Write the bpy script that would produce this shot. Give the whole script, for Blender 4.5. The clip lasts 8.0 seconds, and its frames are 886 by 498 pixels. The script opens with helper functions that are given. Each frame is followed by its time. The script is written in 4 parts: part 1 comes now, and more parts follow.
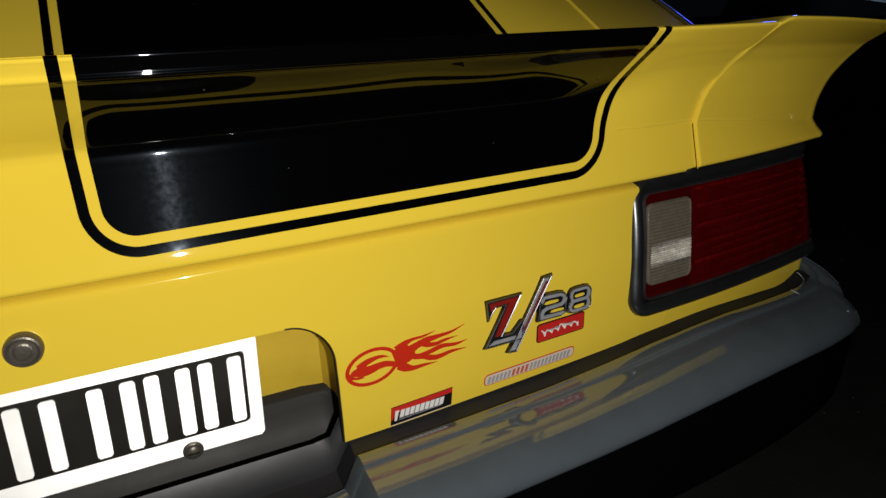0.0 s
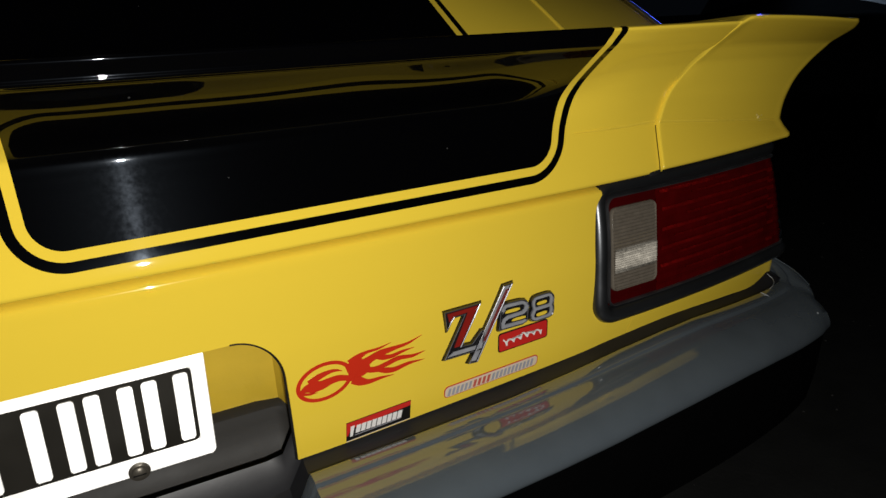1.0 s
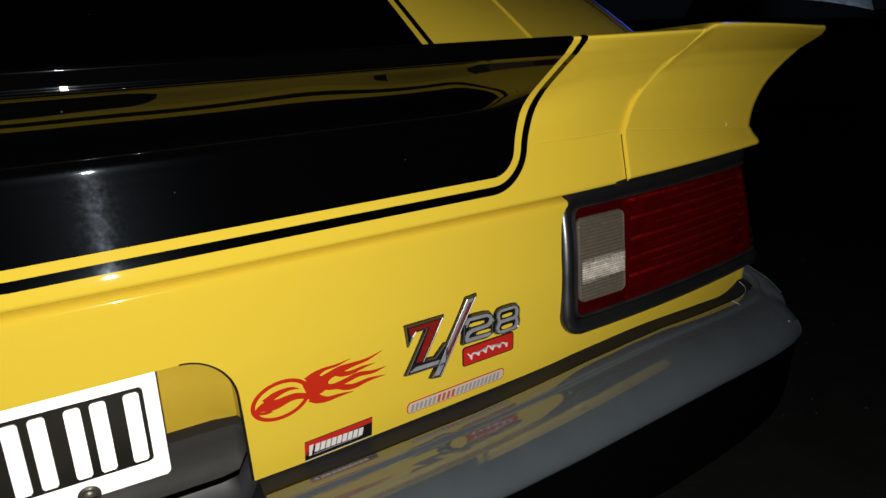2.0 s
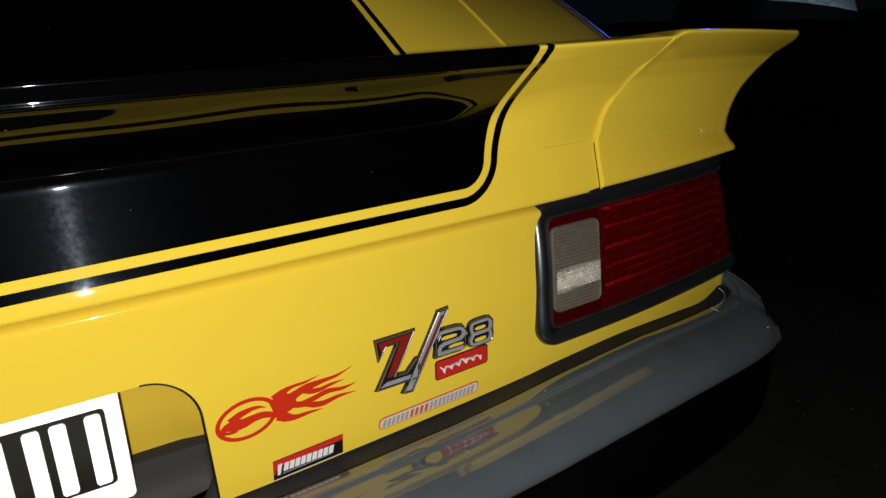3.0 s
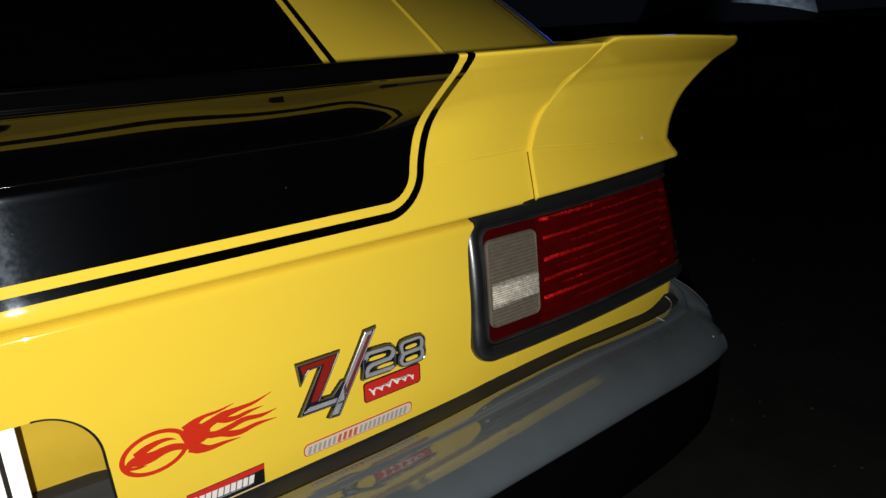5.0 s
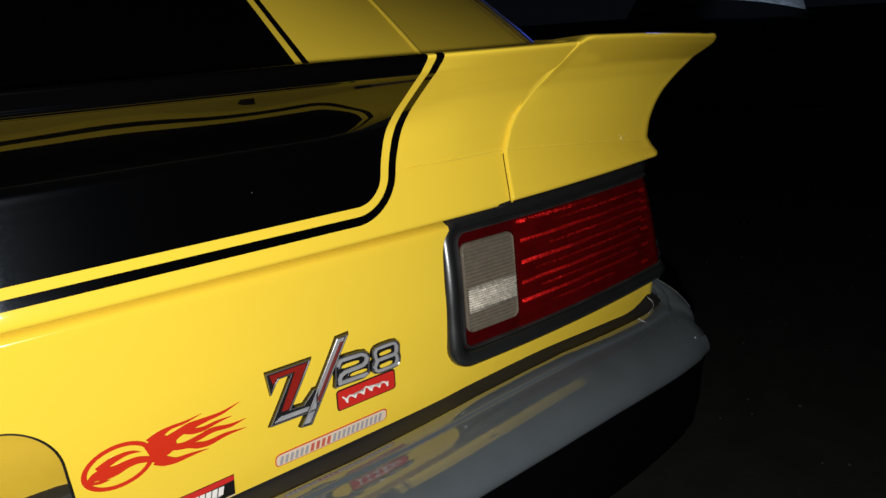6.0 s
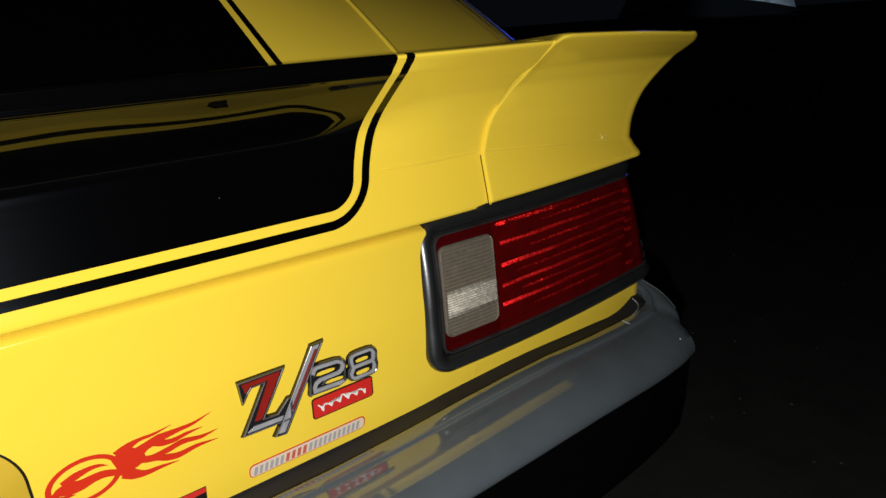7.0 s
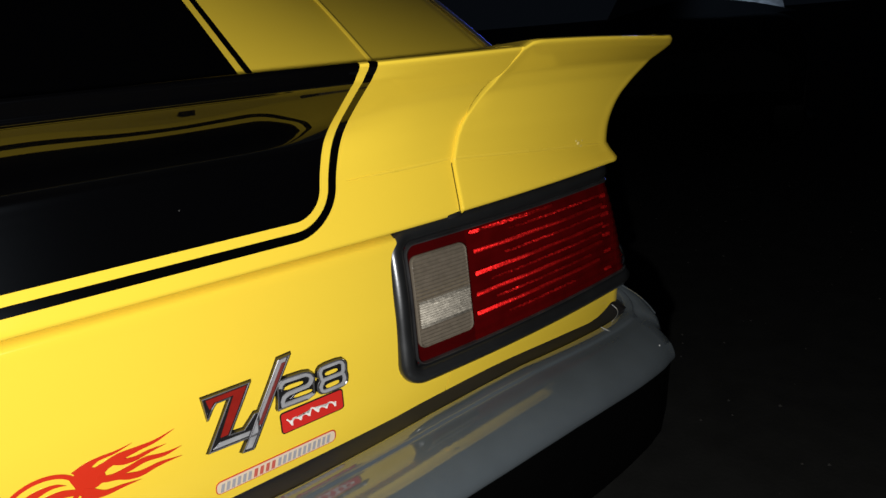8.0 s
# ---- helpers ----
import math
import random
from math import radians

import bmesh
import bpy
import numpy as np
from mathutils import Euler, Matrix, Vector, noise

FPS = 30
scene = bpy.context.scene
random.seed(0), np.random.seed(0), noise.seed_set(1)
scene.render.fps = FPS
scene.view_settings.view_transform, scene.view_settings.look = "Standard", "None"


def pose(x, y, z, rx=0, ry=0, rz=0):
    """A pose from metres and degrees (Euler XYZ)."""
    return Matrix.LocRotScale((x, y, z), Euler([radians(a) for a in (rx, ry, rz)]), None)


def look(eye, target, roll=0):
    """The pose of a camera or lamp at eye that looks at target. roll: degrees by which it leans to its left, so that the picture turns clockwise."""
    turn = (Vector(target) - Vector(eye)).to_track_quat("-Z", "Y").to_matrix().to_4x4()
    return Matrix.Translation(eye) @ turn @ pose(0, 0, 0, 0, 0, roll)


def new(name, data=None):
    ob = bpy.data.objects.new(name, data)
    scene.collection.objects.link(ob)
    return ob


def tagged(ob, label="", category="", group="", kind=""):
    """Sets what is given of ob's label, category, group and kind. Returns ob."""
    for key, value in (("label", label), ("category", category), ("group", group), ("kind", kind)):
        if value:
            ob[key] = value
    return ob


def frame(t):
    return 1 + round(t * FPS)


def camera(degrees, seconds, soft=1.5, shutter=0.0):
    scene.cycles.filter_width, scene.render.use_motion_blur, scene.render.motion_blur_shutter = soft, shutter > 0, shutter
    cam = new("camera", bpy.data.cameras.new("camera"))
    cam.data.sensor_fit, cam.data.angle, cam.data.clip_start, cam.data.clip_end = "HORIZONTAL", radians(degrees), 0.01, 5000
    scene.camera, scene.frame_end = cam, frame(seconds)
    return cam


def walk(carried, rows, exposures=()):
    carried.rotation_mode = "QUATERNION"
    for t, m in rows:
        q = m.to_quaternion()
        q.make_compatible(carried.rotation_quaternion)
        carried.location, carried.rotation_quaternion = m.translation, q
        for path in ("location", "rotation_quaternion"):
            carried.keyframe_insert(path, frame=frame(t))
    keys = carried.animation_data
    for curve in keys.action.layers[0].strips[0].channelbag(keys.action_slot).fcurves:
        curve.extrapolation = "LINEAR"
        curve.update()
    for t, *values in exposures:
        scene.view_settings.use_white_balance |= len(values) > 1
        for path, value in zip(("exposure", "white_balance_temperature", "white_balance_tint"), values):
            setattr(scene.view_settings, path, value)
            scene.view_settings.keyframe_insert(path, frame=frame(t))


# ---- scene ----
cam = camera(70.0, 8.0)
PATH = [
    (0, (0.104, -0.453, 0.907), (0.906, 1.254, 0.242), -2.3),
    (0.5, (0.122, -0.452, 0.908), (0.936, 1.249, 0.24), -2.7),
    (1, (0.138, -0.449, 0.907), (0.972, 1.242, 0.241), -2.7),
    (1.5, (0.153, -0.448, 0.908), (1.007, 1.235, 0.245), -2.6),
    (3, (0.188, -0.448, 0.913), (1.078, 1.222, 0.265), -3.3),
    (3.5, (0.2, -0.448, 0.914), (1.108, 1.212, 0.265), -3.3),
    (4, (0.213, -0.448, 0.915), (1.141, 1.201, 0.265), -3.4),
    (4.5, (0.226, -0.448, 0.915), (1.167, 1.194, 0.268), -3.4),
    (6, (0.258, -0.447, 0.915), (1.228, 1.176, 0.262), -3.8),
    (6.5, (0.267, -0.447, 0.914), (1.24, 1.174, 0.261), -4.0),
    (7, (0.277, -0.447, 0.913), (1.259, 1.169, 0.262), -4.3),
    (7.5, (0.288, -0.447, 0.913), (1.281, 1.163, 0.265), -4.2),
    (8, (0.3, -0.45, 0.915), (1.297, 1.159, 0.268), -4.7),
]
walk(cam, [(t, look(eye, target, roll)) for t, eye, target, roll in PATH],
     exposures=[(0.0, -0.30), (1.5, -0.15), (4.0, 0.05), (8.0, 0.46)])

# ---- world and light ----
world = bpy.data.worlds.new("night")
world.use_nodes = True
world.node_tree.nodes["Background"].inputs[0].default_value = (0.28, 0.38, 0.55, 1)
world.node_tree.nodes["Background"].inputs[1].default_value = 0.005
scene.world = world

torch_data = bpy.data.lights.new("torch", "POINT")
torch_data.energy, torch_data.shadow_soft_size, torch_data.color = 18.2, 0.006, (1.0, 0.97, 0.92)
neon_data = bpy.data.lights.new("neon", "SPOT")
neon_data.energy, neon_data.spot_size, neon_data.spot_blend, neon_data.shadow_soft_size, neon_data.color = 170.0, radians(5.0), 0.4, 0.25, (0.06, 0.11, 1.0)
neon = new("neon", neon_data)
neon.matrix_world = look((4.2, 2.55, 2.25), (0.79, 0.40, 1.02))
# added spot with no known source, brightens only the parked car's windscreen
fill_data = bpy.data.lights.new("windscreen_fill", "SPOT")
fill_data.energy, fill_data.spot_size, fill_data.spot_blend, fill_data.shadow_soft_size, fill_data.color = 80.0, radians(19), 0.7, 0.1, (0.62, 0.78, 1.0)
fill_lamp = new("windscreen_fill", fill_data)
fill_lamp.matrix_world = look((4.2, 2.2, 3.4), (5.18, 2.76, 1.0))
torch = new("torch", torch_data)
torch.location = (0.13, -0.58, 0.915)


# ---- materials ----
def mat(name, color, rough=0.5, metal=0.0, coat=0.0, bump=0.0, scale=200.0, vary=0.0, ior=1.5, coat_ior=1.45, spec=0.5):
    m = bpy.data.materials.new(name)
    m.use_nodes = True
    nt = m.node_tree
    b = nt.nodes["Principled BSDF"]
    b.inputs["Base Color"].default_value = (*color, 1)
    b.inputs["Roughness"].default_value = rough
    b.inputs["Metallic"].default_value = metal
    b.inputs["Coat Weight"].default_value = coat
    b.inputs["Coat Roughness"].default_value = 0.02
    b.inputs["Coat IOR"].default_value = coat_ior
    b.inputs["IOR"].default_value = ior
    b.inputs["Specular IOR Level"].default_value = 0.0 if coat >= 1 else spec
    tc = nt.nodes.new("ShaderNodeTexCoord")
    if vary:
        n = nt.nodes.new("ShaderNodeTexNoise")
        n.inputs["Scale"].default_value, n.inputs["Detail"].default_value = scale * 0.12, 6
        nt.links.new(tc.outputs["Object"], n.inputs["Vector"])
        mix = nt.nodes.new("ShaderNodeMix")
        mix.data_type = "RGBA"
        mix.inputs[6].default_value = (*[c * (1 - vary) for c in color], 1)
        mix.inputs[7].default_value = (*[min(1, c * (1 + vary)) for c in color], 1)
        nt.links.new(n.outputs["Fac"], mix.inputs[0])
        nt.links.new(mix.outputs[2], b.inputs["Base Color"])
        mr = nt.nodes.new("ShaderNodeMapRange")
        mr.inputs[3].default_value, mr.inputs[4].default_value = max(0.02, rough * 0.7), min(1, rough * 1.3)
        nt.links.new(n.outputs["Fac"], mr.inputs[0])
        nt.links.new(mr.outputs[0], b.inputs["Roughness"])
    if bump:
        n2 = nt.nodes.new("ShaderNodeTexNoise")
        n2.inputs["Scale"].default_value, n2.inputs["Detail"].default_value = scale, 3
        nt.links.new(tc.outputs["Object"], n2.inputs["Vector"])
        bp = nt.nodes.new("ShaderNodeBump")
        bp.inputs["Strength"].default_value, bp.inputs["Distance"].default_value = bump, 0.001
        nt.links.new(n2.outputs["Fac"], bp.inputs["Height"])
        nt.links.new(bp.outputs["Normal"], b.inputs["Normal"])
        if coat:
            nt.links.new(bp.outputs["Normal"], b.inputs["Coat Normal"])
    return m


YELLOW = (0.80, 0.577, 0.050)
BLACK = (0.0008, 0.0008, 0.001)


def livery(name, x0, x1, z0, radius, lean0=0.0, lean1=0.0, flare=0.0, climb=0.0, haze=0.0):
    """Yellow paint with a black field edged by a yellow and a black pinstripe, alike on both sides of the car.
    lean: metres by which an edge moves for each metre forward."""
    m = mat(name, YELLOW, 0.3, coat=1.0, bump=0.012, scale=45)
    nt = m.node_tree
    b = nt.nodes["Principled BSDF"]
    tc = nt.nodes.new("ShaderNodeTexCoord")
    sep = nt.nodes.new("ShaderNodeSeparateXYZ")
    nt.links.new(tc.outputs["Object"], sep.inputs[0])

    def op(kind, a, c=None):
        n = nt.nodes.new("ShaderNodeMath")
        n.operation = kind
        for i, v in enumerate((a, c)):
            if v is None:
                continue
            if isinstance(v, (int, float)):
                n.inputs[i].default_value = v
            else:
                nt.links.new(v, n.inputs[i])
        return n.outputs[0]

    ax = op("ABSOLUTE", sep.outputs[0])
    left = op("ADD", x0, op("MULTIPLY", sep.outputs[1], lean0))
    right = op("ADD", x1, op("MULTIPLY", sep.outputs[1], lean1))
    right = op("ADD", right, op("MINIMUM", op("MULTIPLY", op("MAXIMUM", op("SUBTRACT", sep.outputs[2], 0.77), 0), flare), 0.031))
    dx = op("MAXIMUM", op("SUBTRACT", left, ax), op("SUBTRACT", ax, right))
    qx = op("ADD", dx, radius)
    qz = op("ADD", op("SUBTRACT", op("ADD", z0, op("MULTIPLY", ax, climb)), sep.outputs[2]), radius)
    outside = op("SQRT", op("ADD", op("POWER", op("MAXIMUM", qx, 0), 2), op("POWER", op("MAXIMUM", qz, 0), 2)))
    inside = op("MINIMUM", op("MAXIMUM", qx, qz), 0)
    d = op("SUBTRACT", op("ADD", outside, inside), radius)
    outer = op("LESS_THAN", d, 0)
    stripe = op("MULTIPLY", op("LESS_THAN", d, -0.0068), op("GREATER_THAN", d, -0.0138))
    dark = op("SUBTRACT", outer, stripe)
    swirl = nt.nodes.new("ShaderNodeTexNoise")
    swirl.inputs["Scale"].default_value, swirl.inputs["Detail"].default_value = 320, 5
    nt.links.new(tc.outputs["Object"], swirl.inputs["Vector"])
    spread = nt.nodes.new("ShaderNodeMapRange")
    spread.inputs[1].default_value, spread.inputs[2].default_value, spread.inputs[3].default_value, spread.inputs[4].default_value = 0.35, 0.65, 0.11, 0.16
    nt.links.new(swirl.outputs["Fac"], spread.inputs[0])
    nt.links.new(spread.outputs[0], b.inputs["Roughness"])
    b.inputs["Coat Weight"].default_value = 0.8
    # fine wiping scratches that run along the tail
    grain = nt.nodes.new("ShaderNodeCombineXYZ")
    grain.inputs[2].default_value = 1.0
    nt.links.new(grain.outputs[0], b.inputs["Tangent"])
    b.inputs["Anisotropic"].default_value = 0.9
    b.inputs["Specular Tint"].default_value = (0.70, 0.82, 1.0, 1)
    patch = nt.nodes.new("ShaderNodeTexNoise")
    patch.inputs["Scale"].default_value, patch.inputs["Detail"].default_value = 210, 6
    nt.links.new(tc.outputs["Object"], patch.inputs["Vector"])
    mottle = nt.nodes.new("ShaderNodeMapRange")
    mottle.inputs[1].default_value, mottle.inputs[2].default_value, mottle.inputs[3].default_value, mottle.inputs[4].default_value = 0.30, 0.72, 0.45, 1.8
    nt.links.new(patch.outputs["Fac"], mottle.inputs[0])
    nt.links.new(op("ADD", op("MULTIPLY", op("SUBTRACT", 1.0, dark), 0.0015), op("MULTIPLY", op("MULTIPLY", dark, haze), mottle.outputs[0])), b.inputs["Specular IOR Level"])
    mix = nt.nodes.new("ShaderNodeMix")
    mix.data_type = "RGBA"
    nt.links.new(dark, mix.inputs[0])
    mix.inputs[6].default_value, mix.inputs[7].default_value = (*YELLOW, 1), (*BLACK, 1)
    cells = nt.nodes.new("ShaderNodeTexVoronoi")
    cells.inputs["Scale"].default_value = 75
    nt.links.new(tc.outputs["Object"], cells.inputs["Vector"])
    tone = nt.nodes.new("ShaderNodeSeparateColor")
    nt.links.new(cells.outputs["Color"], tone.inputs[0])
    speck = op("MULTIPLY", op("LESS_THAN", cells.outputs["Distance"], 0.055), op("GREATER_THAN", tone.outputs[0], 0.93))
    dust = nt.nodes.new("ShaderNodeMix")
    dust.data_type = "RGBA"
    nt.links.new(op("MULTIPLY", speck, dark), dust.inputs[0])
    nt.links.new(mix.outputs[2], dust.inputs[6])
    dust.inputs[7].default_value = (0.05, 0.05, 0.05, 1)
    nt.links.new(dust.outputs[2], b.inputs["Base Color"])
    if haze:
        # bluish bloom of polishing haze over the lacquer
        bloom = nt.nodes.new("ShaderNodeBsdfGlossy")
        bloom.inputs["Roughness"].default_value = 0.27
        bloom.inputs["Color"].default_value = (0.00034, 0.00041, 0.00050, 1)
        both = nt.nodes.new("ShaderNodeAddShader")
        nt.links.new(b.outputs[0], both.inputs[0])
        nt.links.new(bloom.outputs[0], both.inputs[1])
        nt.links.new(both.outputs[0], nt.nodes["Material Output"].inputs["Surface"])
    return m


M_YELLOW = mat("yellow_paint", YELLOW, 0.3, coat=1.0, bump=0.012, scale=45)
M_YELLOW.node_tree.nodes["Principled BSDF"].inputs["Specular IOR Level"].default_value = 0.04
M_YELLOW.node_tree.nodes["Principled BSDF"].inputs["Roughness"].default_value = 0.17
M_LID = livery("striped_paint", 0.0605, 0.481, 0.7665, 0.034, -0.12, flare=0.25, climb=0.014, haze=0.009)
M_DECK = livery("striped_deck_paint", 0.047, 0.523, -9.0, 0.02, 0.0, -0.2)
M_CREASE_LIGHT = mat("crease_light_paint", (0.84, 0.61, 0.055), 0.3, coat=0.4, vary=0.08)
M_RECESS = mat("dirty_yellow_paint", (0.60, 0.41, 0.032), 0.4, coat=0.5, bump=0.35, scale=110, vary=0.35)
M_GLINT = mat("glint_paint", (0.84, 0.66, 0.20), 0.3, coat=1.0, coat_ior=1.9)
M_GREY = mat("grey_bumper_paint", (0.080, 0.096, 0.110), 0.3, coat=1.0, coat_ior=2.4, bump=0.03, scale=260, vary=0.16)
M_GREY.node_tree.nodes["Principled BSDF"].inputs["Coat Roughness"].default_value = 0.07
M_PALE_MARK = mat("pale_mark_paint", (0.34, 0.36, 0.38), 0.35, coat=0.6, vary=0.5, scale=900)
M_SEAL = mat("glossy_black_seal", (0.011, 0.011, 0.013), 0.45, coat=0.12, bump=0.15, scale=60, vary=0.4)
M_RUBBER = mat("black_rubber", (0.0075, 0.0075, 0.0085), 0.7, bump=0.05, scale=300, vary=0.3, spec=0.25)
M_VALANCE = mat("dusty_black_plastic", (0.022, 0.0205, 0.018), 0.55, bump=0.15, scale=120, vary=0.4, spec=0.3)
M_MATT = mat("matt_black", (0.0014, 0.0014, 0.0015), 0.95, vary=0.2, spec=0.02)
M_CAST = mat("silver_cast", (0.37, 0.38, 0.41), 0.36, metal=0.25, coat=0.5, vary=0.3, scale=700)
M_RIDGE = mat("polished_ridge", (0.20, 0.20, 0.22), 0.33, metal=0.85, vary=0.3, scale=300)
M_DARKCHROME = mat("dark_chrome", (0.10, 0.10, 0.11), 0.22, metal=0.9, coat=0.6, vary=0.2, scale=200)
M_MOULDING = mat("bright_moulding", (0.80, 0.80, 0.82), 0.38, metal=1.0, bump=0.03, scale=200)
M_POLISHED = mat("polished_chrome", (0.75, 0.75, 0.77), 0.10, metal=1.0, bump=0.03, scale=200)
M_BLACK = mat("black_plastic", (0.005, 0.005, 0.005), 0.4, vary=0.2)
M_CHROME = mat("worn_chrome", (0.80, 0.80, 0.83), 0.42, metal=0.75, bump=0.05, scale=300, vary=0.1)
M_FRAME = mat("dark_lamp_frame", (0.07, 0.074, 0.080), 0.36, metal=0.85, coat=0.6, bump=0.05, scale=300, vary=0.2)
M_FRAME.node_tree.nodes["Principled BSDF"].inputs["Coat Roughness"].default_value = 0.2
M_RED_DIM = mat("red_lens_dim", (0.045, 0.0012, 0.0016), 0.2, coat=1.0, vary=0.3, scale=200)
M_TRIM = mat("grey_bright_trim", (0.17, 0.17, 0.18), 0.38, metal=0.9, bump=0.1, scale=400, vary=0.5)
M_RED = mat("red_lens", (0.066, 0.0012, 0.0015), 0.2, coat=1.0, vary=0.45, scale=420)
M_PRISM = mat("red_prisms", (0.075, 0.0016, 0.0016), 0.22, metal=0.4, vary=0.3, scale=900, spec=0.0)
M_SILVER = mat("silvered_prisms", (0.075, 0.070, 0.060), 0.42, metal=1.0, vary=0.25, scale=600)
M_CLEAR = mat("clear_lens", (0.145, 0.124, 0.098), 0.25, coat=1.0, vary=0.3, scale=1500)
M_WHITE = mat("white_plate", (0.95, 0.95, 0.93), 0.5, vary=0.02)
M_SHEETING = mat("reflective_sheeting", (0.97, 0.97, 0.95), 0.6, metal=1.0, vary=0.03, scale=400)
M_PLATE = mat("black_plate", (0.02, 0.018, 0.014), 0.4, vary=0.3)
M_STICKER_RED = mat("red_vinyl", (0.55, 0.02, 0.015), 0.35, coat=0.3)
M_FLAME = mat("orange_red_vinyl", (0.56, 0.024, 0.006), 0.35, coat=0.3)
M_PALE = mat("pale_vinyl", (0.66, 0.55, 0.42), 0.35, coat=0.3)
M_STICKER_WHITE = mat("white_vinyl", (0.8, 0.78, 0.76), 0.35, coat=0.3)
M_STICKER_PINK = mat("faded_red_vinyl", (0.50, 0.10, 0.075), 0.35, coat=0.3)
M_STICKER_GREY = mat("grey_vinyl", (0.32, 0.32, 0.36), 0.35, coat=0.3)
M_ASPHALT = mat("asphalt", (0.031, 0.0315, 0.0305), 0.9, bump=1.0, scale=90, vary=0.35, spec=0.1)


# ---- geometry helpers ----
def part(name, bm, material, parent, label="", smooth=True):
    bmesh.ops.recalc_face_normals(bm, faces=bm.faces)
    me = bpy.data.meshes.new(name)
    bm.to_mesh(me)
    bm.free()
    for p in me.polygons:
        p.use_smooth = smooth
    if smooth:
        me.set_sharp_from_angle(angle=radians(38))
    for m in material if isinstance(material, (list, tuple)) else (material,):
        me.materials.append(m)
    ob = new(name, me)
    ob.parent = parent
    if label:
        tagged(ob, label)
    return ob


def spline(pts, n):
    """n points a span of a Catmull-Rom curve through pts."""
    pts = [Vector(p) for p in pts]
    ext = [2 * pts[0] - pts[1]] + pts + [2 * pts[-1] - pts[-2]]
    out = []
    for i in range(1, len(ext) - 2):
        a, b, c, d = ext[i - 1:i + 3]
        for k in range(n):
            t = k / n
            out.append(0.5 * (2 * b + (c - a) * t + (2 * a - 5 * b + 4 * c - d) * t * t + (3 * b - a - 3 * c + d) * t ** 3))
    return out + [pts[-1]]


def interp(v, pts):
    return float(np.interp(v, [p[0] for p in pts], [p[1] for p in pts]))


def sheet(bm, rows):
    """Quads over a grid of points."""
    vs = [[bm.verts.new(p) for p in r] for r in rows]
    for a, b in zip(vs, vs[1:]):
        for i in range(len(a) - 1):
            try:
                bm.faces.new((a[i], a[i + 1], b[i + 1], b[i]))
            except ValueError:
                pass
    return vs


def mirror_x(bm):
    geom = bm.verts[:] + bm.edges[:] + bm.faces[:]
    d = bmesh.ops.duplicate(bm, geom=geom)
    new_faces = [g for g in d["geom"] if isinstance(g, bmesh.types.BMFace)]
    for v in {v for f in new_faces for v in f.verts}:
        v.co.x = -v.co.x
    bmesh.ops.reverse_faces(bm, faces=new_faces)
    bmesh.ops.remove_doubles(bm, verts=bm.verts, dist=0.0002)


def thick(ob, t):
    """Thickness behind a sheet that faces backward along the car, with crisp rims."""
    if sum(p.normal.y * p.area for p in ob.data.polygons) > 0:
        ob.data.flip_normals()
    bm = bmesh.new()
    bm.from_mesh(ob.data)
    bm.normal_update()
    rims = [(e.link_loops[0].vert, e.link_loops[0].link_loop_next.vert) for e in bm.edges if e.is_boundary]
    faces = bm.faces[:]
    behind = {v: v.co - v.normal * t for v in bm.verts[:]}
    behind = {v: bm.verts.new(co) for v, co in behind.items()}
    for f in faces:
        bm.faces.new([behind[v] for v in reversed(f.verts)]).smooth = True
    for u, v in rims:
        bm.faces.new((v, u, behind[u], behind[v])).smooth = True
    bm.to_mesh(ob.data)
    bm.free()
    ob.data.set_sharp_from_angle(angle=radians(38))
    return ob


def yo(x):
    """How far the tail curves forward at x."""
    x = abs(x)
    return 0.3 * max(0.0, x - 0.5) ** 2


def rise(x):
    return 0.028 * max(0.0, abs(x) - 0.2)


def side_x(z):
    """Half width of the body at the tail, by height."""
    return interp(z, SIDE)


SIDE = [(p[1], p[0]) for p in spline([(0.846, 0.40, 0), (0.852, 0.50, 0), (0.856, 0.59, 0), (0.853, 0.65, 0), (0.846, 0.70, 0), (0.8375, 0.764, 0), (0.8350, 0.79, 0), (0.8385, 0.812, 0), (0.8500, 0.835, 0),
                                      (0.8620, 0.848, 0), (0.8750, 0.860, 0), (0.8870, 0.873, 0), (0.8920, 0.882, 0), (0.8930, 0.889, 0), (0.8865, 0.894, 0), (0.8780, 0.898, 0), (0.870, 0.905, 0)], 6)]


# ---- ground ----
bm = bmesh.new()
bmesh.ops.create_grid(bm, x_segments=8, y_segments=8, size=400)
ground = part("ground", bm, M_ASPHALT, None)
tagged(ground, "dark worn asphalt of an unlit car park", "ground", kind="structure")

# ---- the car ----
car = new("car")
tagged(car, "yellow fastback coupe with black pinstriped panels on its tail", "car")

# lower tail panel
LOW = [(0.0, 0.577), (-0.001, 0.60), (0.0, 0.64), (0.0024, 0.67), (0.0056, 0.69), (0.0090, 0.712), (0.0116, 0.7300), (0.0128, 0.7410), (0.0150, 0.7455), (0.0240, 0.7490), (0.0420, 0.7515)]
low_curve = spline([(y, z, 0) for y, z in LOW], 6)


def low_y(z):
    return float(np.interp(z, [p[1] for p in low_curve], [p[0] for p in low_curve]))


HOLE_X, HOLE_Z, HOLE_R = 0.217, 0.689, 0.036


def hole_x(z):
    if z <= HOLE_Z - HOLE_R:
        return HOLE_X
    return HOLE_X - HOLE_R + math.sqrt(max(0, HOLE_R ** 2 - (z - HOLE_Z + HOLE_R) ** 2))


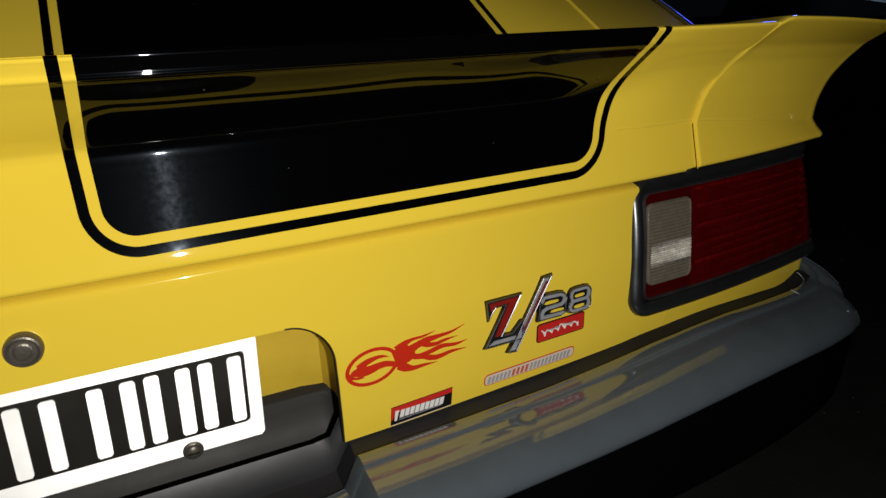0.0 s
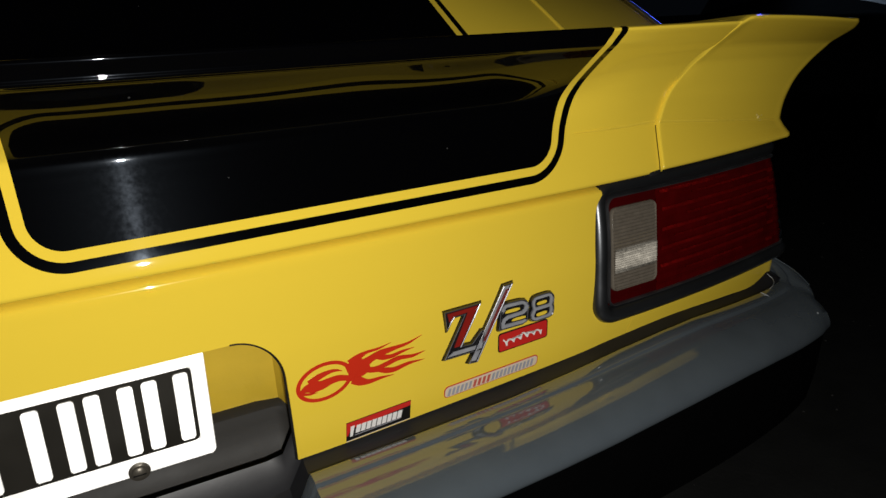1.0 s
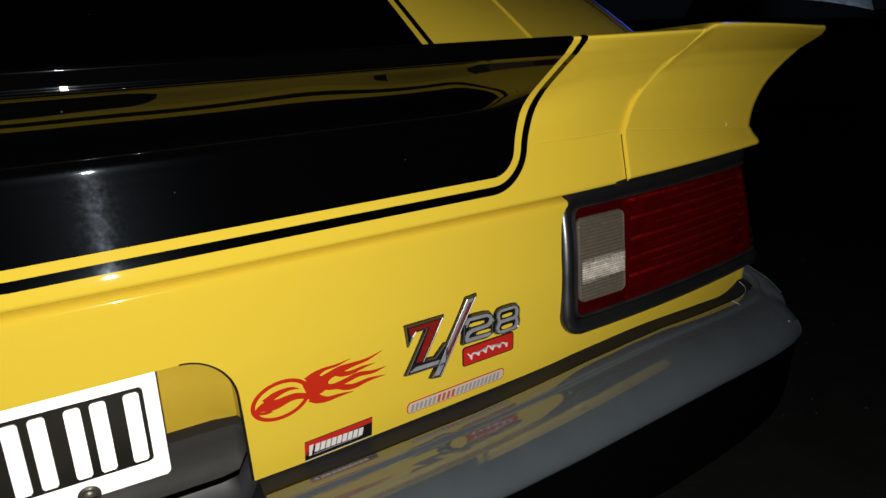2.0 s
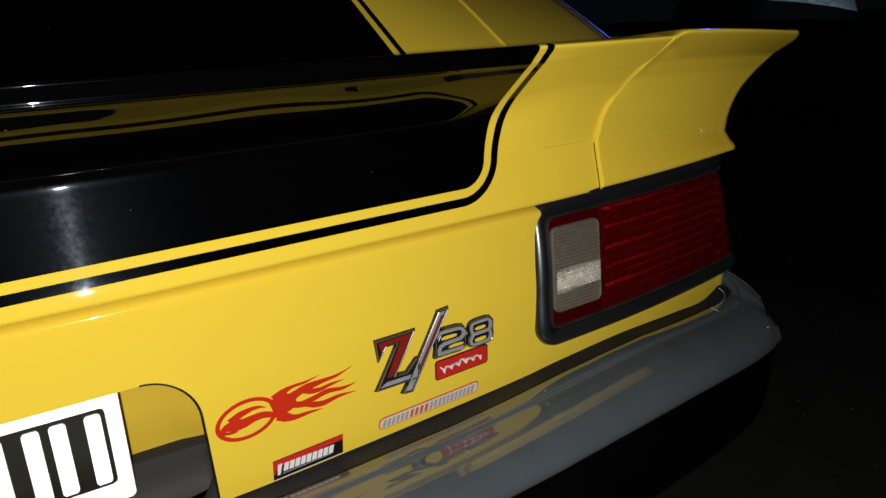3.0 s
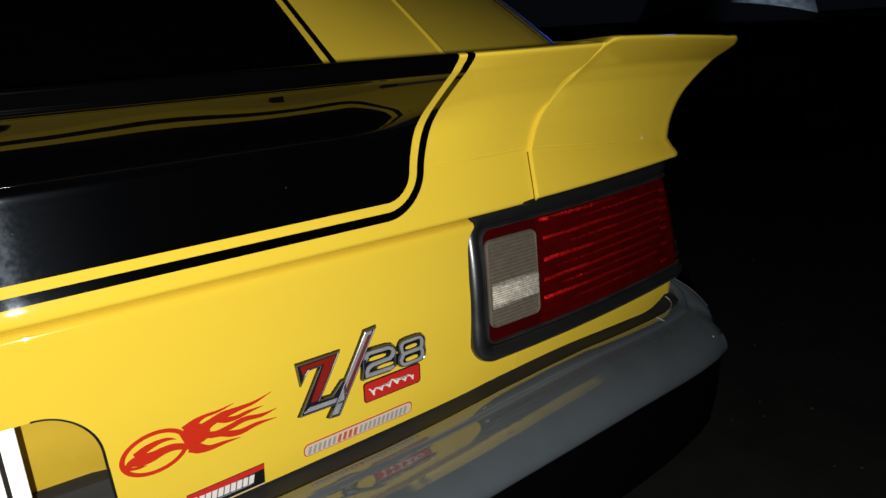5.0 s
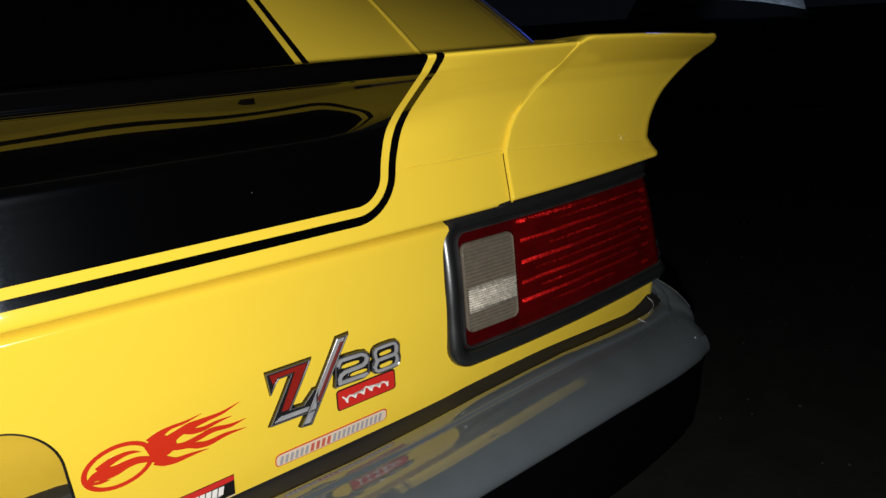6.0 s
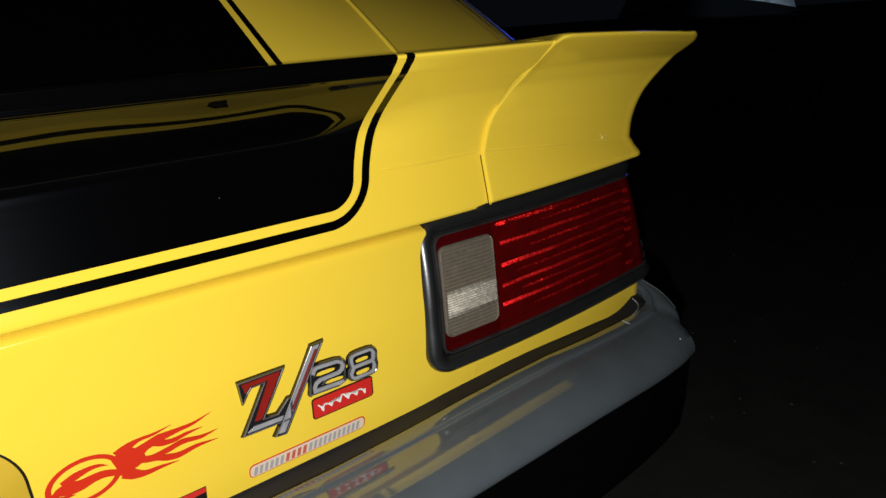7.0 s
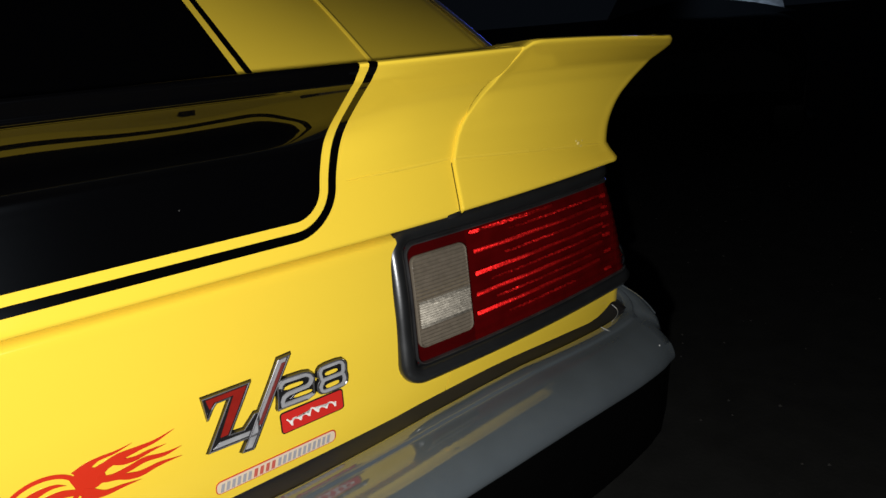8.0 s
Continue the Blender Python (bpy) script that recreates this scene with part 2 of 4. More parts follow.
BOTTOM = [(p[0], p[1]) for p in spline([(0.0, 0.573, 0), (0.217, 0.5735, 0), (0.325, 0.5775, 0), (0.427, 0.583, 0), (0.49, 0.587, 0), (0.58, 0.594, 0), (0.65, 0.5955, 0), (0.74, 0.590, 0), (0.79, 0.586, 0), (0.815, 0.591, 0), (0.835, 0.598, 0), (0.85, 0.605, 0)], 6)]


def lamp_edge(z):
    """Where the panel drops back behind the lamp's surround."""
    return 0.5395 - 0.085 * (0.7295 - z)


def across(x0, z):
    """Stations of the tail panel from x0 to its joint, with a crisp drop at the lamp."""
    e = lamp_edge(z)
    return [x0 + (e - x0) * i / 22 for i in range(23)] + [e + 0.003, (e + 0.003 + seam_x(z)) / 2, seam_x(z) - 0.0005]


def low_point(x, z, top=0.753):
    k = (top - z) / (top - 0.577)
    up = z + 0.3 * rise(x) * (1 - k) + (interp(x, BOTTOM) - 0.577) * k
    hollow = 0.03 if x > lamp_edge(z) + 0.001 and 0.630 < up < 0.758 else 0.0
    return (x, low_y(z) + yo(x) + hollow, up)


def seam_x(z):
    """The slanting joint between the tail panel and the quarter panel."""
    return min(0.586, 0.5775 + 0.4 * (z - 0.597))


bm = bmesh.new()
zs = [0.577 + (HOLE_Z - HOLE_R - 0.577) * i / 8 for i in range(8)] + [HOLE_Z - HOLE_R + HOLE_R * math.sin(i / 14 * math.pi / 2) for i in range(15)]
sheet(bm, [[low_point(x, z) for x in across(hole_x(z), z)] for z in zs])
zs2 = [HOLE_Z + (0.7535 - HOLE_Z) * i / 40 for i in range(41)]
x_top = hole_x(HOLE_Z)
sheet(bm, [[low_point(x_top * i / 14, z) for i in range(14)] + [low_point(x, z) for x in across(x_top, z)] for z in zs2])
bmesh.ops.remove_doubles(bm, verts=bm.verts, dist=0.0001)
mirror_x(bm)
panel = thick(part("tail_panel", bm, M_YELLOW, car, "glossy yellow painted tail panel"), 0.003)


def around(z, y0, x_end, n=10, r=0.03, reach=1.3, prof=0.0):
    """Points from the tail corner round to the flank at one height."""
    out = []
    for i in range(1, n + 1):
        a = i / n * math.pi / 2
        out.append((x_end - r + r * math.sin(a), y0 + r - r * math.cos(a), z))
    for d in (0.05, 0.12, 0.3, 0.6, reach):
        out.append((x_end + 0.03 * min(1, d / 0.6), y0 + r + d, z))
    return out


# tail corner below the fin, running into the flank
def corner_panel(sign):
    bm = bmesh.new()
    rows = []
    for i in range(81):
        z = 0.577 + (0.7535 - 0.577) * i / 80
        xe = side_x(z)
        row = [low_point(seam_x(z) + 0.0005 + (xe - 0.03 - seam_x(z) - 0.0005) * k / 18, z) for k in range(19)]
        last = row[-1]
        row += around(last[2], last[1], xe)
        rows.append([(sign * p[0], p[1], p[2]) for p in row])
    sheet(bm, rows)
    return thick(part("quarter_panel", bm, M_YELLOW, car), 0.003)


corner_panel(1)
corner_panel(-1)

# boot lid with its ducktail
LID = [(0.032, 0.7550), (0.006, 0.7554), (-0.0018, 0.7562), (-0.0040, 0.7582), (-0.0039, 0.7615), (-0.0015, 0.770), (0.0017, 0.780), (0.0048, 0.790), (0.0077, 0.800), (0.0104, 0.810), (0.0129, 0.820), (0.0143, 0.826),
       (0.0156, 0.832), (0.0159, 0.836), (0.0150, 0.840), (0.0116, 0.8445), (0.0071, 0.849), (0.0023, 0.853), (-0.006, 0.860), (-0.0168, 0.870), (-0.0305, 0.8828), (-0.0347, 0.8862), (-0.0347, 0.8897),
       (-0.0378, 0.8950), (-0.0392, 0.8972), (-0.0380, 0.8992), (-0.03, 0.8996), (0.03, 0.895), (0.10, 0.889), (0.165, 0.886)]
FIN = LID[:8] + [(0.0078, 0.8000), (0.0090, 0.8050), (0.0086, 0.8110), (0.0074, 0.820), (0.0054, 0.829), (0.0028, 0.838), (-0.0004, 0.846), (-0.0038, 0.853), (-0.0080, 0.860), (-0.0128, 0.866), (-0.0180, 0.872),
                 (-0.0232, 0.8772), (-0.0280, 0.8818), (-0.0325, 0.886), (-0.0383, 0.8912),
                 (-0.0425, 0.8950), (-0.0440, 0.8972), (-0.0428, 0.8992)] + LID[26:]
lid_curve = spline([(y, z, 0) for y, z in LID], 5)
fin_curve = spline([(y, z, 0) for y, z in FIN], 5)


def lid_seam(y, z):
    if y > 0.06 and z > 0.85:
        return 0.67
    return interp(z, ((0.75, 0.5985), (0.80, 0.602), (0.828, 0.6075), (0.836, 0.6105), (0.844, 0.6155), (0.852, 0.622), (0.861, 0.629), (0.87, 0.636), (0.883, 0.642), (0.893, 0.645), (0.91, 0.648)))


bm = bmesh.new()
rows = []
for i, p in enumerate(lid_curve):
    xs = lid_seam(p[0], p[1]) + 0.004
    k = max(0.0, min(1.0, (0.90 - p[1]) / 0.15))
    row = []
    for j in range(91):
        x = xs * j / 90
        w = min(1.0, max(0.0, (x - 0.42) / 0.15))
        q = p.lerp(fin_curve[i], w * w * (3 - 2 * w))
        # slight waves in the hand-laid ducktail
        swell = math.sin(math.pi * (q[1] - 0.845) / 0.036) if 0.845 < q[1] < 0.881 and q[0] < 0.02 else 0.0
        wave = 0.00024 * swell * (1 - w) * (math.sin(26 * x + 0.8) + 0.6 * math.sin(47 * x))
        row.append((x, q[0] + yo(x) + wave, q[1] + rise(x) * 0.5 * k))
    rows.append(row)
sheet(bm, rows)
mirror_x(bm)
part("boot_lid", bm, M_LID, car, "yellow boot lid with glossy black pinstriped panels and ducktail lip")


def fall(z):
    return max(0.0, min(1.0, (z - 0.83) / 0.06))


def sag(x, z):
    """How far the fin's crease falls towards its outer end."""
    k = max(0.0, min(1.0, (z - 0.762) / 0.044, (0.872 - z) / 0.066))
    return -0.115 * max(0.0, abs(x) - 0.607) * k


# fin: the raised end of the ducktail over the lamp
def fin(sign):
    bm = bmesh.new()
    rows = []
    for p in fin_curve[5:]:
        y, z = p[0], p[1]
        up = 0.0045 * max(0.0, min(1.0, (z - 0.85) / 0.045))
        out = interp(z, ((0.75, 0.0042), (0.83, 0.0042), (0.862, 0.0014), (0.875, 0.0014), (0.895, 0.006)))
        xs = lid_seam(y, z) + 0.0002
        xe = side_x(z + sag(0.82, z))
        row = []
        for j in range(27):
            t = j / 26
            x = xs + (xe - 0.025 - xs) * t
            lift = min(1.0, t / 0.05)
            thin = interp(z, ((0.842, 0.0012), (0.856, 0.0004), (0.882, 0.0004), (0.893, 0.0012)))
            proud = thin + (out - thin) * max(lift, min(1.0, 1 - (z - 0.84) / 0.02))
            row.append((x, y - proud + yo(x), z + 0.003 * max(0.0, 1 - (z - 0.755) / 0.03) + sag(x, z) + up * lift - 0.011 * fall(z) * max(0.0, (x - 0.64) / 0.24) ** 1.5 + rise(x) * 0.5 * max(0.0, min(1.0, (0.90 - z) / 0.15))))
        # rolled edge on the boot side
        first = row[0]
        row = [(first[0] - 0.0003, first[1] + 0.014, first[2])] + [(first[0] - 0.0002, first[1] + 0.0016, first[2])] + [(first[0] + 0.0004, first[1] + 0.0004, first[2])] + [(first[0] + 0.0012, first[1], first[2]), (first[0] + 0.0024, first[1], first[2])] + row[1:]
        last = row[-1]
        for j in range(1, 9):
            a = j / 8 * math.pi / 2
            row.append((xe - 0.025 + 0.025 * math.sin(a), last[1] + 0.025 - 0.025 * math.cos(a), last[2]))
        for d in (0.05, 0.15, 0.3, 0.6):
            row.append((xe + 0.02 * d, last[1] + 0.025 + d, last[2] - 0.01 * d))
        rows.append([(sign * q[0], q[1], q[2]) for q in row])
    sheet(bm, rows)
    return part("fin", bm, M_YELLOW, car, "yellow flared fin at the end of the ducktail")


fin(1)
fin(-1)


def crease_point(x, z=0.8065):
    """A point on the crease that runs across the end of the lid and the fin."""
    y = float(np.interp(z, [p[1] for p in fin_curve[20:80]], [p[0] for p in fin_curve[20:80]]))
    w = min(1.0, max(0.0, (x - 0.42) / 0.15))
    w = w * w * (3 - 2 * w)
    y0 = float(np.interp(z, [p[1] for p in lid_curve[20:80]], [p[0] for p in lid_curve[20:80]]))
    y = y0 + (y - y0) * w - (0.0042 if x > 0.604 else 0.0)
    return Vector((x, y + yo(x), z + sag(x, z) + rise(x) * 0.5 * (0.90 - z) / 0.15))


# strip along the crease, its highlight painted in as a lighter yellow
for sign in (1, -1):
    for x0, x1 in ((0.500, 0.6015), (0.6045, 0.808)):
        bm = bmesh.new()
        rows = []
        for i in range(25):
            t = i / 24
            p = crease_point(x0 + (x1 - x0) * t)
            w = 0.0020 * (min(1.0, t / 0.5) if x0 < 0.6 else min(1.0, (1 - t) / 0.2)) + 0.0001
            rows.append([(sign * p.x, p.y + dy, p.z + dz) for dy, dz in ((0.0010, w), (-0.0002, 0.6 * w), (-0.0004, 0), (-0.0002, -0.6 * w), (0.0006, -w))])
        sheet(bm, rows)
        part("crease", bm, M_CREASE_LIGHT, car, "crease with its highlight painted in pale yellow")

# deck rising to the roof
DECK_X, DECK_Y, DECK_Z = 0.615, 0.165, 0.888


def deck(x, y):
    slope = interp(abs(x), ((0.2, 0.9), (0.47, 0.85), (0.615, 0.60), (0.8, 0.52)))
    d = y - DECK_Y
    return DECK_Z + slope * d - 0.42 * slope * max(0.0, d) ** 2 - 0.12 * max(0.0, abs(x) - DECK_X)


def sail(y):
    """Width of the sail panel, broadening forward."""
    return 0.185 + 0.085 * max(0.0, y - DECK_Y)


bm = bmesh.new()
ys = [DECK_Y - 0.02 + 0.43 * i / 30 for i in range(31)]
sheet(bm, [[((DECK_X - 0.002) * (j / 20 - 1), y, deck((DECK_X - 0.002) * (j / 20 - 1), y)) for j in range(41)] for y in ys])
part("rear_deck", bm, M_DECK, car, "yellow rear deck with black stripes running up to the roof")
for sign in (1, -1):
    bm = bmesh.new()
    sheet(bm, [[(sign * (DECK_X + 0.001 + sail(y) * j / 8), y, deck(DECK_X + 0.185 * j / 8, y)) for j in range(9)]
               + [(sign * (DECK_X + sail(y) + 0.015 + 0.02 * k), y, deck(0.8, y) - 0.03 * k * k) for k in range(1, 4)] for y in ys])
    part("sail_panel", bm, M_YELLOW, car)
    bm = bmesh.new()
    bead = [(0.0030, -0.001), (0.0018, 0.0022), (0.0, 0.0030), (-0.0018, 0.0022), (-0.0030, -0.001)]
    sheet(bm, [[(sign * (DECK_X + dx), y, deck(DECK_X, y) + dz) for dx, dz in bead] for y in ys])
    part("joint_bead", bm, M_YELLOW, car)

# bumper
def bumper_path():
    """Plan of the body line that the bumper follows, with outward normals."""
    pts = []
    for i in range(61):
        x = 0.828 * i / 60
        g = 0.6 * max(0.0, x - 0.5)
        n = Vector((g, -1, 0)).normalized()
        pts.append((Vector((x, yo(x), 0)), n))
    base = pts[-1][0]
    a0 = math.atan2(pts[-1][1].x, -pts[-1][1].y)
    r = 0.03
    c = base - pts[-1][1] * r
    for i in range(1, 15):
        a = a0 + (math.pi / 2 - a0) * i / 14
        n = Vector((math.sin(a), -math.cos(a), 0))
        pts.append((c + n * r, n))
    for d in (0.03, 0.08, 0.2, 0.5):
        p = pts[74][0] + Vector((0, d, 0))
        pts.append((p, Vector((1, 0, 0))))
    return pts


BUMP = [(0.010, 0.545), (0.0155, 0.562), (0.018, 0.5695), (0.022, 0.5725), (0.030, 0.5735), (0.0365, 0.5728), (0.0395, 0.5708), (0.044, 0.5702), (0.056, 0.5695), (0.073, 0.5655), (0.086, 0.559), (0.0935, 0.5500), (0.0945, 0.5420), (0.090, 0.536)]
FACE = [(0.090, 0.537), (0.088, 0.52), (0.086, 0.48), (0.080, 0.445), (0.06, 0.43), (0.0, 0.425)]
bump_curve = spline([(d, z, 0) for d, z in BUMP], 4)


def dip(x):
    t = min(1.0, max(0.0, (abs(x) - 0.205) / 0.012))
    return -0.03 * (1 - t * t * (3 - 2 * t))


def bow(x):
    """How far the bumper's top edge bows up between the plate and the corner."""
    return interp(abs(x), ((0.30, 0.0), (0.415, 0.002), (0.476, 0.006), (0.544, 0.0115), (0.60, 0.0130), (0.65, 0.0120), (0.717, 0.005), (0.78, -0.001), (0.86, -0.002)))


NARROW = [(q[0], q[1]) for q in spline([(0.0, 1.0, 0), (0.12, 0.97, 0), (0.175, 0.915, 0), (0.194, 0.86, 0), (0.28, 0.70, 0), (0.38, 0.62, 0), (0.5, 0.56, 0), (0.65, 0.46, 0), (0.8, 0.34, 0), (0.9, 0.23, 0), (1.0, 0.13, 0)], 5)]

DROOP = [(q[0], q[1]) for q in spline([(0.0, 0.0, 0), (0.10, 0.006, 0), (0.20, 0.0125, 0), (0.30, 0.008, 0), (0.42, 0.001, 0), (0.60, 0.0, 0)], 4)]


def heave(x):
    """How far its outer edge bows up as well."""
    return interp(abs(x), ((0.48, 0.0), (0.60, 0.005), (0.70, 0.008), (0.78, 0.007), (0.85, 0.002)))


def bump_point(p, n, d, z):
    """A point of the bumper d out from the body line, drooping round the corner."""
    turn = max(0.0, n.x)
    e = p + n * (d * interp(turn, NARROW))
    k = min(1.0, max(0.0, (z - 0.43) / 0.1))
    flat = max(0.0, min(1.0, (d - 0.010) / 0.008, (0.0945 - d) / 0.006)) if z > 0.535 else 0.0
    z += (0.568 - z) * turn * turn * flat
    return (e.x, e.y, z + (rise(p.x) + dip(p.x) + bow(p.x) * (1 - 0.45 * d / 0.095) + heave(p.x) * d / 0.095) * k - 0.012 * k * turn * max(0.0, 1 - turn * turn) ** 1.5 * d / 0.09
            + 0.017 * k * turn * turn - interp(turn, DROOP) * k * (d / 0.095) ** 2)


bm = bmesh.new()
rows = []
path_pts = bumper_path()
fine = []
for p, n in path_pts:
    fine.append((p, n))
for p, n in fine:
    row = []
    for q in bump_curve:
        row.append(bump_point(p, n, q[0], q[1]))
    rows.append(row)
sheet(bm, rows)
mirror_x(bm)
bumper = new("bumper")
bumper.parent = car
tagged(bumper, "glossy grey painted rear bumper")
part("bumper_bar", bm, M_GREY, bumper)
bm = bmesh.new()
sheet(bm, [[bump_point(p, n, d, z) for d, z in FACE] for p, n in fine])
mirror_x(bm)
part("lower_face", bm, M_MATT, bumper, "black lower face of the bumper")

# rubber gap filler above the bumper
bm = bmesh.new()
rows = []
for p, n in path_pts:
    row = []
    for d, z in ((-0.012, 0.60), (-0.004, 0.585), (-0.002, 0.572), (0.006, 0.568), (0.016, 0.5655), (0.018, 0.555), (0.0, 0.54)):
        e = p + n * d
        row.append((e.x, e.y, z + rise(p.x) + bow(p.x) + dip(p.x) * 0.9 + 0.012 * max(0.0, (min(p.x, 0.83) - 0.79) / 0.04) ** 2 * (1 - 0.8 * max(0.0, n.x))))
    rows.append(row)
sheet(bm, rows)
mirror_x(bm)
part("gap_seal", bm, M_SEAL, bumper, "black rubber seal above the bumper")


# ---- lamps ----
LB, LT, LL = 0.6335, 0.7375, 0.5500


def lamp_base(z):
    return (z - 0.617) * 0.14 + 0.006 * max(0.0, (z - 0.68) / 0.06) ** 2


def lamp_end(z):
    """The lamp's inner end, slanting in towards the middle of the car below."""
    return LL - 0.085 * (LT - z)


def lamp_xy(s, z):
    """A point on the lamp's face: s runs along the tail from the lamp's inner end and then round onto the flank."""
    r = 0.024
    xe = side_x(z) + 0.004
    end = lamp_end(z)
    straight = xe - r - end
    arc = r * math.pi / 2
    if s <= straight:
        x = end + s
        return Vector((x, lamp_base(z) + yo(x), z)), Vector((0.6 * max(0, x - 0.5), -1, 0.1)).normalized()
    y0 = lamp_base(z) + yo(xe - r)
    if s <= straight + arc:
        a = (s - straight) / r
        return Vector((xe - r + r * math.sin(a), y0 + r - r * math.cos(a), z)), Vector((math.sin(a), -math.cos(a), 0.1)).normalized()
    return Vector((xe, y0 + r + s - straight - arc, z)), Vector((1, 0, 0.1)).normalized()


S_END = 0.345
CLEAR = (0.0030, 0.0625, 0.6475, 0.7280)


def lens_sheet(s0, s1, z0, z1, lift, ribs, depth, n=36, corner=0.0, per=8, phase=0.0):
    bm = bmesh.new()
    rows = []
    m = ribs * per
    for i in range(m + 1):
        z = z0 + (z1 - z0) * i / m
        row = []
        cut = 0.0
        e = min(z - z0, z1 - z)
        if corner and e < corner:
            cut = corner - math.sqrt(max(0, corner ** 2 - (corner - e) ** 2))
        f = (i / per + phase) % 1.0
        d = depth * abs(2 * f - 1)
        for j in range(n + 1):
            s = s0 + cut + (s1 - s0 - (2 * cut if corner else 0)) * j / n
            p, nn = lamp_xy(s, z)
            row.append(p + nn * (lift + d))
        rows.append(row)
    sheet(bm, rows)
    return bm


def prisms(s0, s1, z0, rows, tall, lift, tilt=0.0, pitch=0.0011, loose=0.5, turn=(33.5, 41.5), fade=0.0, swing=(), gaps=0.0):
    """Rows of small prism faces turned midway between torch and camera, to shine in its view; turn: degrees towards the
    middle of the car, at the lamp's inner and outer end;
    fade: degrees by which the first and last row lean away; swing: (s, degrees of lean) along the row; gaps: share of
    faces missing."""
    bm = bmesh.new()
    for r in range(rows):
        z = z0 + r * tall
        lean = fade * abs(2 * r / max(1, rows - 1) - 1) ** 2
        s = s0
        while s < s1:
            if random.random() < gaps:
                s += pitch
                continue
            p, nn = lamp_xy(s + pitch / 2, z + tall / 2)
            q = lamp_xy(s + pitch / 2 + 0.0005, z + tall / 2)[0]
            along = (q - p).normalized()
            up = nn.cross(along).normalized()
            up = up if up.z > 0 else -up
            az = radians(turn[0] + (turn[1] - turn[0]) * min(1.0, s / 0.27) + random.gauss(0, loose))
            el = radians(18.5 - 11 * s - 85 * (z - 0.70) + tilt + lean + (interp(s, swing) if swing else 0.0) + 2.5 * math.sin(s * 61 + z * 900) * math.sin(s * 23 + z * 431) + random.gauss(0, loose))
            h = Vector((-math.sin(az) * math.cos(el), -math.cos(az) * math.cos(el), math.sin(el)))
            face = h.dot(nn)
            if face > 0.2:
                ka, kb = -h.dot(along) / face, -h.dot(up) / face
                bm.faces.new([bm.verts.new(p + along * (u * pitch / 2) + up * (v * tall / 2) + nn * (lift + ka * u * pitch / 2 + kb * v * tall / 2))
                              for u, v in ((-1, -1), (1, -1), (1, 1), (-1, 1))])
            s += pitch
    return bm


def flip(bm, sign):
    if sign < 0:
        for v in bm.verts:
            v.co.x = -v.co.x
    return bm


def tube(bm, pts, normals, half_w, half_h, n=10):
    """An oval moulding along pts, standing on a surface with these normals."""
    rings = []
    for i, p in enumerate(pts):
        t = (pts[min(i + 1, len(pts) - 1)] - pts[max(i - 1, 0)]).normalized()
        nn = normals[i]
        b = t.cross(nn).normalized()
        rings.append([p + b * (half_w * math.cos(a)) + nn * (half_h * math.sin(a)) for a in (2 * math.pi * k / n for k in range(n))])
    vs = [[bm.verts.new(q) for q in r] for r in rings]
    for a, b in zip(vs, vs[1:]):
        for k in range(n):
            bm.faces.new((a[k], a[(k + 1) % n], b[(k + 1) % n], b[k]))
    bm.faces.new(vs[0])
    bm.faces.new(vs[-1])


def frame_path(grow, s_end, radius=0.016):
    """The lamp's outline, open at its outer end, widened by grow."""
    s0, z0, z1 = -grow, LB - grow, LT + grow
    out = []
    for i in range(31):
        out.append((s_end + (s0 + radius - s_end) * i / 30, z0))
    for i in range(1, 9):
        a = i / 8 * math.pi / 2
        out.append((s0 + radius - radius * math.sin(a), z0 + radius - radius * math.cos(a)))
    for i in range(1, 13):
        out.append((s0, z0 + radius + (z1 - z0 - 2 * radius) * i / 12))
    for i in range(1, 9):
        a = i / 8 * math.pi / 2
        out.append((s0 + radius - radius * math.cos(a), z1 - radius + radius * math.sin(a)))
    for i in range(1, 31):
        out.append((s0 + radius + (s_end - s0 - radius) * i / 30, z1))
    return out


